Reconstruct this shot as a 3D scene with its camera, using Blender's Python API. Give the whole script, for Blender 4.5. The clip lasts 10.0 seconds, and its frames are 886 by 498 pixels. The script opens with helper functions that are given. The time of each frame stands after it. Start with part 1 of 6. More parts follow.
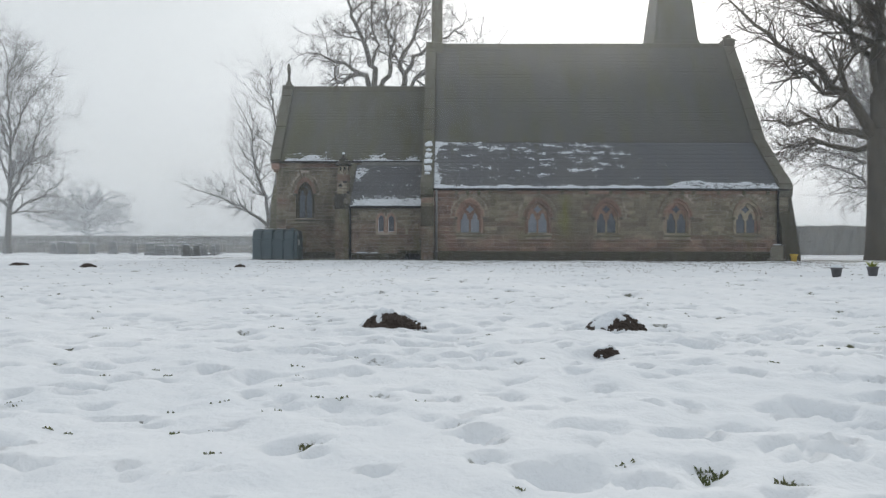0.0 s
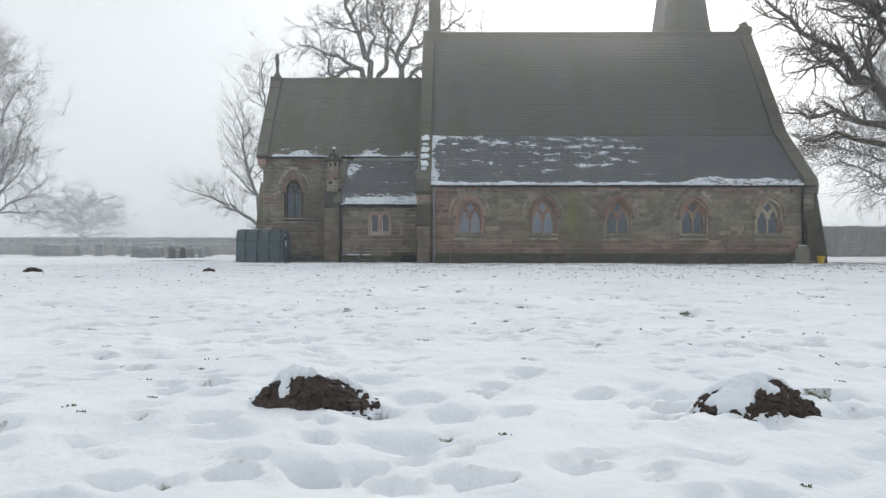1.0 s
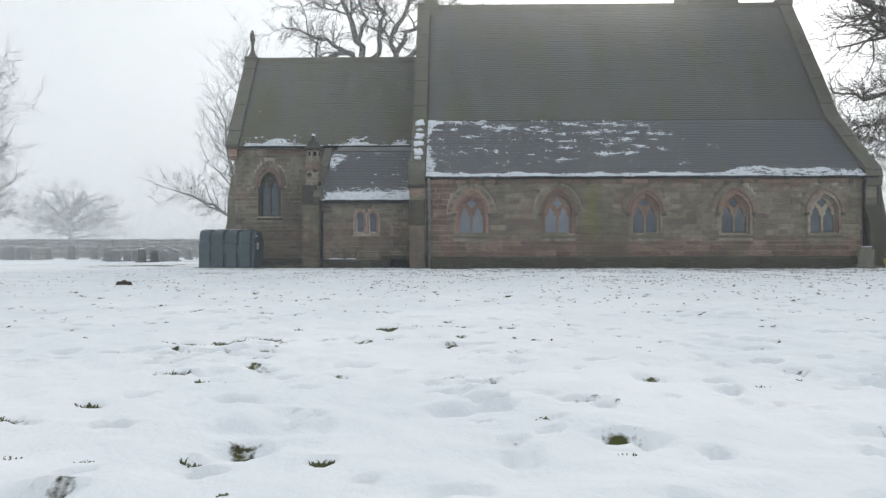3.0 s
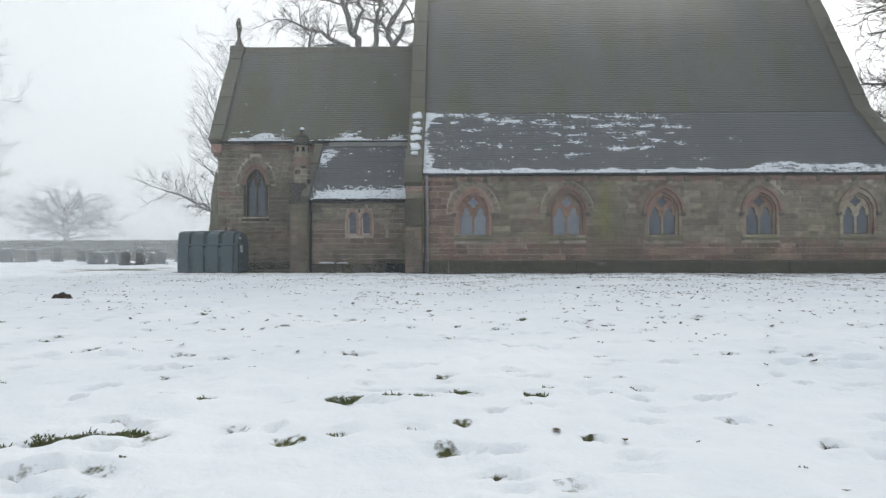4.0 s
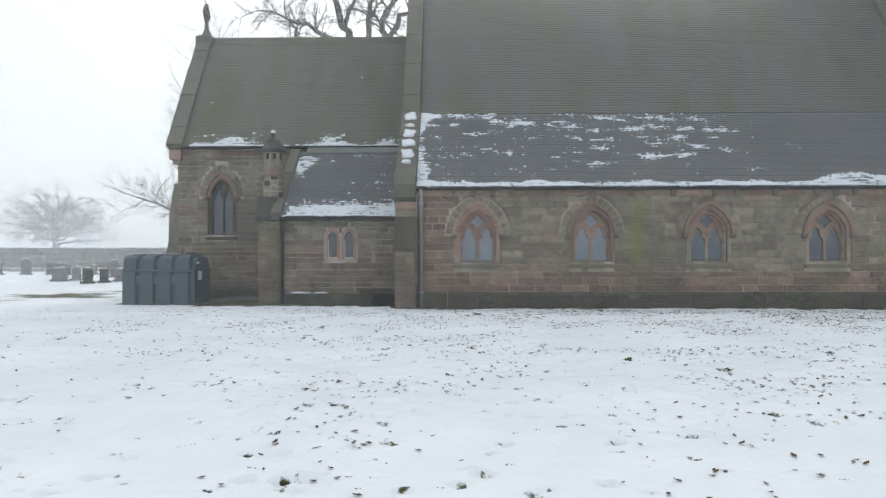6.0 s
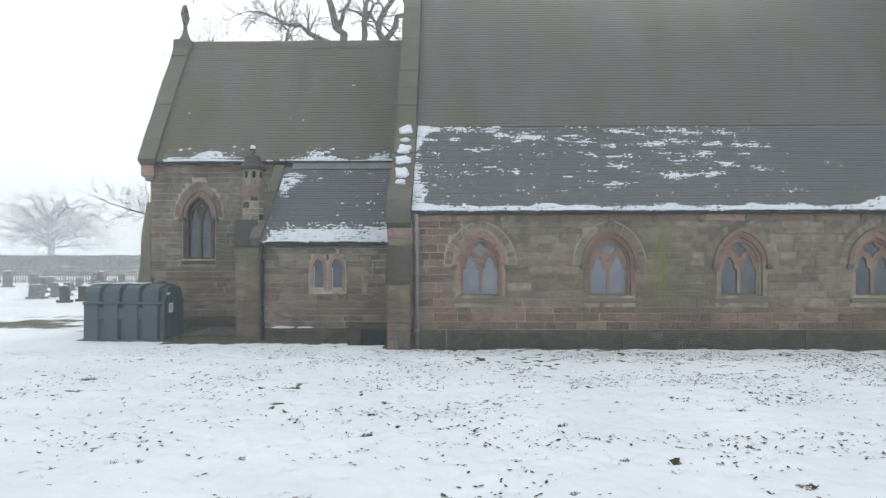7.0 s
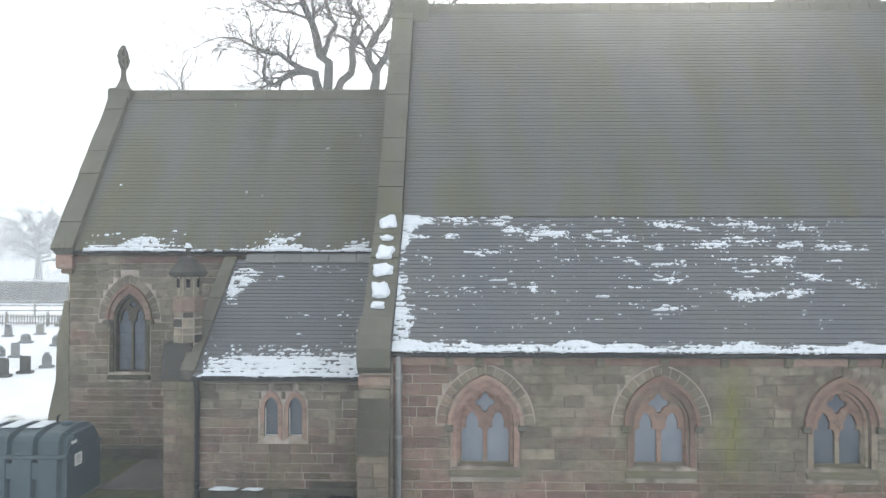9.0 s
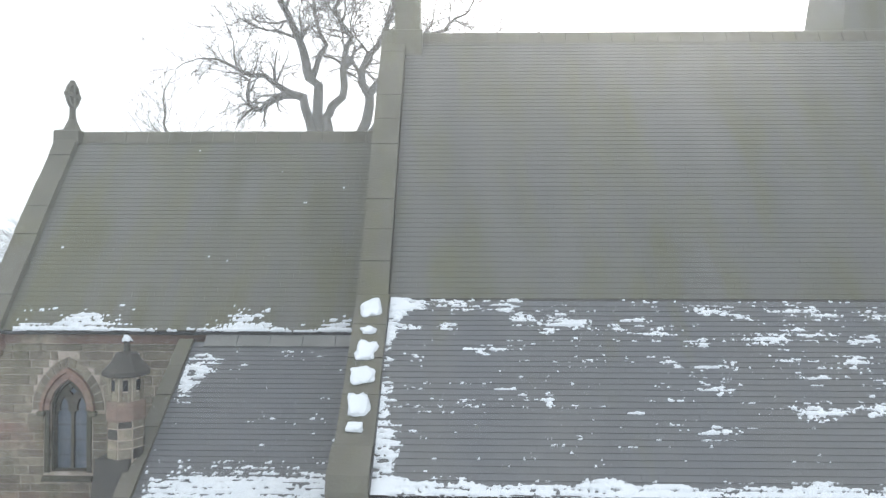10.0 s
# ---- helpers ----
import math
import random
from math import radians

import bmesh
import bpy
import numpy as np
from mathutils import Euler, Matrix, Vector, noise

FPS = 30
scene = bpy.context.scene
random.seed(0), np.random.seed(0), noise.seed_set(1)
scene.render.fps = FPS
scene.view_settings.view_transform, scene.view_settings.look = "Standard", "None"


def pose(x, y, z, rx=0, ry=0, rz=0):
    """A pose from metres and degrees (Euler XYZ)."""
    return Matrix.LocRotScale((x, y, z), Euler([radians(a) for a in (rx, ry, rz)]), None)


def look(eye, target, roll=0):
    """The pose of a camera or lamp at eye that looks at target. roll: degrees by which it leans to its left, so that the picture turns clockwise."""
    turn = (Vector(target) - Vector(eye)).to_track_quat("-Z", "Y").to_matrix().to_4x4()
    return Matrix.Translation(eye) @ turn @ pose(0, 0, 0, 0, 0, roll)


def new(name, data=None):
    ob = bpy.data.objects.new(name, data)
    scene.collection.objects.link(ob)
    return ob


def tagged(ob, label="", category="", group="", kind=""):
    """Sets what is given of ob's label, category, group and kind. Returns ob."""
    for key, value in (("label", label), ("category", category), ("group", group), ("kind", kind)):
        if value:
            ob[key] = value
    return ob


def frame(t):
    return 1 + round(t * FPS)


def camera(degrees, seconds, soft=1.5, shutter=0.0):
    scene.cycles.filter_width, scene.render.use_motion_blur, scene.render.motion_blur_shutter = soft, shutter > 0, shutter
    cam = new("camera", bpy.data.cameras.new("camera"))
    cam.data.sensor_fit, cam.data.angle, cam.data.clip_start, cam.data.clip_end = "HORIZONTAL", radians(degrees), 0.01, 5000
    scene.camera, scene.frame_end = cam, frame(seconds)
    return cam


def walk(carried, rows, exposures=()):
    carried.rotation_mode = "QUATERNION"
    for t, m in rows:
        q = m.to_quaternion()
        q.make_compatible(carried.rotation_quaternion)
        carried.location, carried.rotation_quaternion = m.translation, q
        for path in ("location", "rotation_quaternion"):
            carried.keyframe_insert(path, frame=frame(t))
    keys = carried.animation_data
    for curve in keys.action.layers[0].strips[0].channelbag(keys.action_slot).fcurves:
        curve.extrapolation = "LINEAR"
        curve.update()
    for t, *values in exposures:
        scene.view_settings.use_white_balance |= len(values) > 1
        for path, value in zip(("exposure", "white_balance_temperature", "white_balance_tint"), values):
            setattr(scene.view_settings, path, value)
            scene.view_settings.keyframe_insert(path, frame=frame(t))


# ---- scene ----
# camera and its flight
cam = camera(66.0, 10.0, soft=1.4)
PATH = [
    (0.0, (0.027, 0.080, 0.452), (0.006, 2.079, 0.451), 0.1),
    (0.5, (0.063, 1.000, 0.449), (0.042, 3.000, 0.449), 0.1),
    (1.0, (0.099, 2.025, 0.449), (0.077, 4.025, 0.453), 0.05),
    (1.5, (0.138, 2.960, 0.470), (0.113, 4.960, 0.474), 0.0),
    (2.0, (0.165, 3.920, 0.488), (0.139, 5.920, 0.494), -0.05),
    (2.5, (0.184, 4.793, 0.503), (0.158, 6.793, 0.509), -0.1),
    (4.0, (0.218, 7.367, 0.612), (0.189, 9.367, 0.619), -0.15),
    (4.5, (0.221, 8.180, 0.702), (0.193, 10.180, 0.712), -0.15),
    (5.0, (0.224, 9.035, 0.868), (0.194, 11.035, 0.878), -0.15),
    (5.5, (0.231, 9.855, 1.036), (0.201, 11.855, 1.048), -0.1),
    (7.0, (0.271, 12.476, 1.917), (0.236, 14.476, 1.929), -0.1),
    (7.5, (0.292, 13.330, 2.385), (0.255, 15.330, 2.395), -0.07),
    (8.0, (0.315, 14.250, 2.960), (0.277, 16.250, 2.972), -0.03),
    (8.5, (0.338, 15.170, 3.565), (0.298, 17.170, 3.577), 0.0),
    (9.0, (0.358, 16.140, 4.226), (0.318, 18.140, 4.239), 0.07),
    (9.5, (0.386, 17.140, 4.900), (0.344, 19.140, 4.910), 0.1),
    (10.0, (0.425, 18.300, 5.540), (0.378, 20.300, 5.562), 0.1),
]
walk(cam, [(t, look(eye, to, roll)) for t, eye, to, roll in PATH],
     exposures=[(0.0, 0.13), (0.5, 0.30), (1.0, 0.36), (2.5, 0.39), (4.5, 0.50), (5.5, 0.60), (7.5, 0.90), (9.0, 1.12), (10.0, 1.22)])

# misty daylight: a veiled low sun behind the church and a pale sky
SUN_AZ, SUN_EL = 15.0, 27.0
world = bpy.data.worlds.new("misty_sky")
scene.world = world
world.use_nodes = True
wn, wl = world.node_tree.nodes, world.node_tree.links
wn.clear()
sky = wn.new("ShaderNodeTexSky")
sky.sky_type, sky.sun_disc = "NISHITA", False
sky.sun_elevation, sky.sun_rotation = radians(SUN_EL), radians(SUN_AZ)
sky.air_density, sky.dust_density, sky.ozone_density = 1.6, 5.0, 1.0
pale = wn.new("ShaderNodeHueSaturation")
pale.inputs["Saturation"].default_value = 0.18
pale.inputs["Value"].default_value = 1.0
coords = wn.new("ShaderNodeTexCoord")
cloud = wn.new("ShaderNodeTexNoise")
cloud.inputs["Scale"].default_value, cloud.inputs["Detail"].default_value = 2.2, 4.0
cloud_mix = wn.new("ShaderNodeMix")
cloud_mix.data_type = "RGBA"
cloud_mix.inputs["A"].default_value = (7.1, 7.6, 7.9, 1)
cloud_mix.inputs["B"].default_value = (8.6, 9.1, 9.4, 1)
blend = wn.new("ShaderNodeMix")
blend.data_type = "RGBA"
blend.inputs["Factor"].default_value = 0.74
back = wn.new("ShaderNodeBackground")
back.inputs["Strength"].default_value = 0.1
wout = wn.new("ShaderNodeOutputWorld")
wl.new(sky.outputs["Color"], pale.inputs["Color"])
wl.new(coords.outputs["Generated"], cloud.inputs["Vector"])
wl.new(cloud.outputs["Fac"], cloud_mix.inputs["Factor"])
wl.new(pale.outputs["Color"], blend.inputs["A"])
wl.new(cloud_mix.outputs["Result"], blend.inputs["B"])
wl.new(blend.outputs["Result"], back.inputs["Color"])
wl.new(back.outputs["Background"], wout.inputs["Surface"])

sun = new("sun", bpy.data.lights.new("sun", "SUN"))
sun.data.energy, sun.data.angle, sun.data.color = 0.85, radians(14), (1.0, 0.95, 0.87)
az, el = radians(SUN_AZ), radians(SUN_EL)
sun.matrix_basis = look((40 * math.sin(az) * math.cos(el), 40 * math.cos(az) * math.cos(el), 40 * math.sin(el)), (0, 0, 0))


# ---- materials ----
class Nodes:
    """A short hand for building one node material."""

    def __init__(self, name, rough=0.8, metal=0.0, spec=0.3):
        self.mat = bpy.data.materials.new(name)
        self.mat.use_nodes = True
        self.t = self.mat.node_tree
        self.b = self.t.nodes["Principled BSDF"]
        self.b.inputs["Roughness"].default_value = rough
        self.b.inputs["Metallic"].default_value = metal
        self.b.inputs["Specular IOR Level"].default_value = spec

    def put(self, socket, value):
        if isinstance(value, bpy.types.NodeSocket):
            self.t.links.new(value, socket)
        elif isinstance(value, tuple) and len(value) == 3 and socket.type == "RGBA":
            socket.default_value = (*value, 1)
        else:
            socket.default_value = value

    def where(self, scale=(1, 1, 1)):
        g = self.t.nodes.new("ShaderNodeNewGeometry")
        m = self.t.nodes.new("ShaderNodeMapping")
        m.inputs["Scale"].default_value = scale
        self.t.links.new(g.outputs["Position"], m.inputs["Vector"])
        return m.outputs["Vector"]

    def noise(self, scale, detail=4.0, stretch=(1, 1, 1), lo=0.0, hi=1.0, rough=0.55):
        n = self.t.nodes.new("ShaderNodeTexNoise")
        n.inputs["Scale"].default_value, n.inputs["Detail"].default_value = scale, detail
        n.inputs["Roughness"].default_value = rough
        self.t.links.new(self.where(stretch), n.inputs["Vector"])
        return self.ramp(n.outputs["Fac"], lo, hi)

    def ramp(self, value, lo, hi, a=0.0, b=1.0):
        r = self.t.nodes.new("ShaderNodeMapRange")
        r.inputs["From Min"].default_value, r.inputs["From Max"].default_value = lo, hi
        r.inputs["To Min"].default_value, r.inputs["To Max"].default_value = a, b
        self.put(r.inputs["Value"], value)
        return r.outputs["Result"]

    def mix(self, f, a, b):
        m = self.t.nodes.new("ShaderNodeMix")
        m.data_type = "RGBA"
        self.put(m.inputs["Factor"], f)
        self.put(m.inputs["A"], a)
        self.put(m.inputs["B"], b)
        return m.outputs["Result"]

    def calc(self, op, a, b=0.0):
        m = self.t.nodes.new("ShaderNodeMath")
        m.operation = op
        self.put(m.inputs[0], a)
        self.put(m.inputs[1], b)
        return m.outputs[0]

    def chance(self):
        o = self.t.nodes.new("ShaderNodeObjectInfo")
        g = self.t.nodes.new("ShaderNodeNewGeometry")
        return self.calc("FRACT", self.calc("ADD", o.outputs["Random"], g.outputs["Random Per Island"]))

    def axis(self, k):
        g = self.t.nodes.new("ShaderNodeNewGeometry")
        p = self.t.nodes.new("ShaderNodeSeparateXYZ")
        self.t.links.new(g.outputs["Position"], p.inputs[0])
        return p.outputs[k]

    def done(self, color, bump=None, strength=0.4, distance=0.01, rough=None):
        self.put(self.b.inputs["Base Color"], color)
        if rough is not None:
            self.put(self.b.inputs["Roughness"], rough)
        if bump is not None:
            n = self.t.nodes.new("ShaderNodeBump")
            n.inputs["Strength"].default_value, n.inputs["Distance"].default_value = strength, distance
            self.put(n.inputs["Height"], bump)
            self.t.links.new(n.outputs["Normal"], self.b.inputs["Normal"])
        return self.mat


def weathering(n, col, k=1.0):
    """Soot, damp and algae that run over stones and joints alike."""
    soot = n.noise(0.85, 7.0, (1, 1, 0.55), 0.44, 0.64)
    col = n.mix(n.calc("MULTIPLY", soot, 0.42 * k), col, (0.085, 0.080, 0.066))
    damp = n.noise(2.6, 7.0, (1, 1, 0.5), 0.46, 0.68)
    col = n.mix(n.calc("MULTIPLY", damp, 0.34 * k), col, (0.095, 0.088, 0.068))
    moss = n.noise(1.1, 6.0, (1.7, 1, 0.4), 0.49, 0.72)
    col = n.mix(n.calc("MULTIPLY", moss, 0.5 * k), col, (0.125, 0.125, 0.062))
    fine = n.noise(16.0, 5.0, lo=0.35, hi=0.7)
    return n.mix(n.calc("MULTIPLY", fine, 0.2 * k), col, (0.075, 0.066, 0.055))


def gutter_drip(n, col):
    """Green algae on the wall where the gutter drips."""
    x, z = n.axis(0), n.axis(2)
    wob = n.noise(3.0, 3.0, (1, 1, 0.3), 0.3, 0.7)
    d = n.calc("ABSOLUTE", n.calc("SUBTRACT", x, n.calc("ADD", 4.38, n.calc("MULTIPLY", wob, 0.12))))
    run = n.calc("MULTIPLY", n.ramp(d, 0.36, 0.0), n.ramp(z, 0.3, 1.5))
    run = n.calc("MULTIPLY", run, n.noise(5.0, 5.0, (1, 1, 0.35), 0.3, 0.62))
    return n.mix(n.calc("MULTIPLY", run, 0.7), col, (0.19, 0.19, 0.05))


def red_zone(n, red, nave, top=1.12):
    """Where the masons used the redder stone: patches, the low courses and the nave's end."""
    wob = n.calc("MULTIPLY", n.calc("SUBTRACT", n.noise(1.3, 4.0), 0.5), 0.9)
    zone = n.noise(0.55, 3.0, (1, 1, 1.6), 0.60 - red * 0.28, 0.76 - red * 0.28)
    low = n.ramp(n.calc("ADD", n.axis(2), wob), top, top - 0.4)
    zone = n.calc("MAXIMUM", zone, n.calc("MULTIPLY", low, 0.95 if nave else 0.7))
    if nave:
        zone = n.calc("MAXIMUM", zone, n.ramp(n.calc("ADD", n.axis(0), wob), 0.55, 0.1))
    return zone


def stone_material(name, red=0.5, nave=True, worn=1.0, gain=1.0, top=1.12):
    n = Nodes(name, 0.92)
    c = n.chance()
    tone = lambda *v: tuple(q * gain for q in v)
    buff = n.mix(c, tone(0.175, 0.152, 0.115), tone(0.315, 0.278, 0.215))
    rust = n.mix(c, tone(0.160, 0.098, 0.078), tone(0.290, 0.190, 0.155))
    odd = n.calc("FRACT", n.calc("MULTIPLY", c, 7.3))
    buff = n.mix(n.ramp(odd, 0.84, 0.92, 0, 0.5), buff, (0.135, 0.115, 0.092))
    rust = n.mix(n.ramp(odd, 0.74, 0.84, 0, 0.62), rust, (0.125, 0.085, 0.072))
    zone = n.calc("ADD", red_zone(n, red, nave, top), n.calc("MULTIPLY", n.calc("SUBTRACT", n.calc("FRACT", n.calc("MULTIPLY", c, 3.7)), 0.5), 0.3))
    col = n.mix(n.ramp(zone, 0.2, 1.0), buff, rust)
    col = n.mix(n.calc("MULTIPLY", n.noise(6.5, 6.0, (1, 1, 1.6), 0.46, 0.66), 0.45), col, (0.100, 0.082, 0.064))
    col = n.mix(n.calc("MULTIPLY", n.noise(11.0, 5.0, (1, 1, 1.5), 0.54, 0.70), 0.3), col, (0.36, 0.31, 0.25))
    col = weathering(n, col, worn)
    if nave:
        col = gutter_drip(n, col)
    return n.done(col, n.calc("ADD", n.noise(55.0, 4.0), n.calc("MULTIPLY", n.noise(13.0, 5.0), 2.4)), 0.8, 0.016)


def mortar_material():
    """Lime joints: pale where repointed, elsewhere nearly the tone of the stone."""
    n = Nodes("lime_mortar", 0.95)
    dull = n.mix(n.noise(2.0, 4.0, lo=0.3, hi=0.7), (0.15, 0.125, 0.10), (0.24, 0.205, 0.165))
    pale = n.mix(n.noise(6.0, 4.0, lo=0.3, hi=0.7), (0.40, 0.34, 0.29), (0.50, 0.44, 0.38))
    patch = n.calc("MULTIPLY", n.calc("MAXIMUM", n.noise(0.9, 4.0, lo=0.50, hi=0.64), red_zone(n, 0.2, True)), n.noise(4.0, 4.0, lo=0.34, hi=0.52))
    col = weathering(n, n.mix(n.calc("MULTIPLY", patch, 0.95), dull, pale), 0.75)
    return n.done(gutter_drip(n, col), n.noise(40.0, 4.0), 0.5, 0.006)


def weathered(name, a, b, k, bump=0.6):
    n = Nodes(name, 0.92)
    col = n.mix(n.noise(1.8, 6.0, lo=0.3, hi=0.7), a, b)
    col = n.mix(n.calc("MULTIPLY", n.noise(7.0, 6.0, lo=0.50, hi=0.70), 0.22), col, (0.27, 0.265, 0.22))
    return n.done(weathering(n, col, k), n.noise(32.0, 6.0), bump, 0.012)


def tile_material(name, moss_amount, tone):
    n = Nodes(name, 0.62, spec=0.35)
    c = n.chance()
    col = n.mix(c, tuple(v * 0.93 for v in tone), tuple(v * 1.07 for v in tone))
    col = n.mix(n.calc("MULTIPLY", n.noise(0.8, 5.0, (1.6, 0.3, 0.3), 0.4, 0.75), 0.4), col, (0.145, 0.140, 0.125))
    moss = n.noise(1.1, 6.0, (1.6, 0.4, 0.4), 0.62 - moss_amount * 0.3, 0.85 - moss_amount * 0.25)
    col = n.mix(n.calc("MULTIPLY", moss, 0.75), col, (0.098, 0.096, 0.050))
    run = n.noise(0.6, 7.0, (2.2, 0.5, 0.5), 0.46, 0.66)
    col = n.mix(n.calc("MULTIPLY", run, 0.42 * moss_amount), col, (0.062, 0.064, 0.040))
    lichen = n.noise(9.0, 5.0, lo=0.68, hi=0.74)
    col = n.mix(n.calc("MULTIPLY", lichen, 0.35), col, (0.26, 0.26, 0.20))
    return n.done(col, n.noise(60.0, 3.0), 0.35, 0.004)


def simple(name, a, b, scale, rough=0.8, metal=0.0, bump=0.3, distance=0.004, spec=0.3, stretch=(1, 1, 1)):
    n = Nodes(name, rough, metal, spec)
    col = n.mix(n.noise(scale, 5.0, stretch, 0.3, 0.7), a, b)
    col = n.mix(n.calc("MULTIPLY", n.noise(scale * 7, 3.0, stretch, 0.35, 0.7), 0.35), col, tuple(v * 0.7 for v in a))
    return n.done(col, n.noise(scale * 12, 3.0, stretch), bump, distance)


def ground_material():
    n = Nodes("snowy_grass", 0.85, spec=0.12)
    # the mask holds turf, plus the shade painted into the hollows
    at = n.t.nodes.new("ShaderNodeAttribute")
    at.attribute_name = "bare"
    bare = n.calc("ADD", at.outputs["Fac"], n.calc("MULTIPLY", n.calc("SUBTRACT", n.noise(34.0, 6.0), 0.5), 1.5))
    bare = n.ramp(bare, 0.44, 0.78)
    snow = n.mix(n.noise(0.7, 4.0, lo=0.35, hi=0.7), (0.66, 0.69, 0.73), (0.74, 0.76, 0.79))
    turf = n.mix(n.noise(6.0, 5.0, lo=0.35, hi=0.65), (0.046, 0.040, 0.026), (0.085, 0.095, 0.036))
    col = n.mix(bare, snow, turf)
    fine = n.calc("ADD", n.noise(38.0, 5.0), n.calc("MULTIPLY", n.noise(9.0, 4.0), 1.6))
    return n.done(col, fine, 0.4, 0.014, n.ramp(bare, 0, 1, 0.85, 0.95))


def snow_material():
    n = Nodes("settled_snow", 0.85, spec=0.12)
    col = n.mix(n.noise(3.0, 4.0, lo=0.3, hi=0.7), (0.60, 0.64, 0.69), (0.68, 0.71, 0.75))
    return n.done(col, n.noise(45.0, 5.0), 0.5, 0.010)


def pane_material(name, a, b, rough):
    n = Nodes(name, rough, spec=0.5)
    col = n.mix(n.noise(2.5, 4.0, (1, 1, 0.6), 0.3, 0.7), a, b)
    n.b.inputs["Transmission Weight"].default_value = 0.12
    return n.done(col, n.noise(5.0, 2.0), 0.06, 0.01)


STONE = stone_material("sandstone_blocks", 0.30, gain=1.08)
STONE_DRESSED = stone_material("dressed_sandstone", 0.95, False, 0.40, 1.38)
STONE_BUFF = stone_material("buff_sandstone", 0.20, False, 1.5, 1.0, 1.7)
STONE_PATCHED = stone_material("repointed_buff_sandstone", 0.2, False, 0.8, 1.25, 0.2)
MORTAR_PALE = simple("fresh_lime_pointing", (0.32, 0.275, 0.23), (0.42, 0.37, 0.31), 6.0, 0.95)
SLATE_DARK = simple("blackened_offset_stone", (0.045, 0.042, 0.038), (0.075, 0.070, 0.060), 5.0, 0.85)
STONE_GREEN = weathered("algae_sandstone", (0.20, 0.175, 0.135), (0.145, 0.145, 0.090), 1.1)
MORTAR = mortar_material()
PLINTH = weathered("damp_plinth_stone", (0.066, 0.055, 0.045), (0.042, 0.042, 0.026), 0.6)
COPING = weathered("weathered_coping_stone", (0.150, 0.140, 0.118), (0.106, 0.105, 0.080), 1.0)
TILE_LOW = tile_material("grey_roof_tiles", 0.05, (0.106, 0.109, 0.118))
TILE_NAVE = tile_material("smooth_grey_roof_tiles", 0.56, (0.108, 0.106, 0.101))
TILE_HIGH = tile_material("mossy_roof_tiles", 0.8, (0.112, 0.110, 0.102))
UNDERLAY = simple("roof_boarding", (0.06, 0.058, 0.055), (0.085, 0.08, 0.075), 3.0, 0.9)
PAVING = simple("damp_brown_paving", (0.115, 0.098, 0.084), (0.070, 0.062, 0.052), 1.6, 0.8)
LEAD = simple("weathered_lead", (0.20, 0.20, 0.195), (0.13, 0.135, 0.125), 2.5, 0.5, 0.4)
IRON = simple("black_cast_iron", (0.028, 0.028, 0.030), (0.05, 0.048, 0.046), 5.0, 0.5, 0.2)
PIPE_GREY = simple("grey_painted_pipe", (0.20, 0.20, 0.20), (0.27, 0.265, 0.26), 4.0, 0.5)
GROUND = ground_material()
SNOW = snow_material()
PANE_PALE = pane_material("weathered_window_sheet", (0.18, 0.205, 0.245), (0.27, 0.30, 0.335), 0.34)
PANE_DARK = pane_material("dark_leaded_glass", (0.07, 0.085, 0.105), (0.15, 0.17, 0.20), 0.22)
TANK = simple("dark_green_plastic", (0.034, 0.056, 0.068), (0.048, 0.074, 0.086), 2.0, 0.48, bump=0.12, spec=0.45)
BARK = simple("damp_oak_bark", (0.055, 0.046, 0.036), (0.10, 0.088, 0.066), 3.0, 0.92, bump=0.9, distance=0.02, stretch=(1, 1, 0.3))
TWIG = simple("thin_twigs", (0.065, 0.052, 0.042), (0.10, 0.082, 0.065), 2.0, 0.9)
SOIL = simple("dug_dark_soil", (0.048, 0.038, 0.033), (0.098, 0.078, 0.068), 18.0, 0.95, bump=0.9, distance=0.01)
BLADE = simple("winter_grass_blades", (0.085, 0.110, 0.042), (0.155, 0.155, 0.080), 14.0, 0.75)
LEAF = simple("fallen_brown_leaves", (0.060, 0.042, 0.026), (0.11, 0.075, 0.042), 11.0, 0.85)
GRAVE_DARK = simple("dark_memorial_stone", (0.07, 0.07, 0.068), (0.11, 0.11, 0.10), 4.0, 0.6)
GRAVE_PALE = simple("pale_memorial_stone", (0.14, 0.13, 0.11), (0.20, 0.19, 0.15), 4.0, 0.85)
HEDGE = simple("hawthorn_hedge", (0.055, 0.046, 0.032), (0.085, 0.072, 0.046), 1.7, 0.95, bump=1.0, distance=0.05)
FENCE_WOOD = simple("weathered_fence_wood", (0.16, 0.145, 0.12), (0.24, 0.22, 0.185), 6.0, 0.9)
WHITE = simple("white_label", (0.70, 0.70, 0.68), (0.78, 0.78, 0.76), 20.0, 0.5)
YELLOW = simple("yellow_plastic", (0.55, 0.36, 0.04), (0.62, 0.42, 0.06), 8.0, 0.5)
POT = simple("grey_stone_vase", (0.10, 0.10, 0.105), (0.17, 0.17, 0.175), 9.0, 0.8)
DARK = simple("unlit_void", (0.012, 0.012, 0.013), (0.02, 0.02, 0.02), 3.0, 0.9)


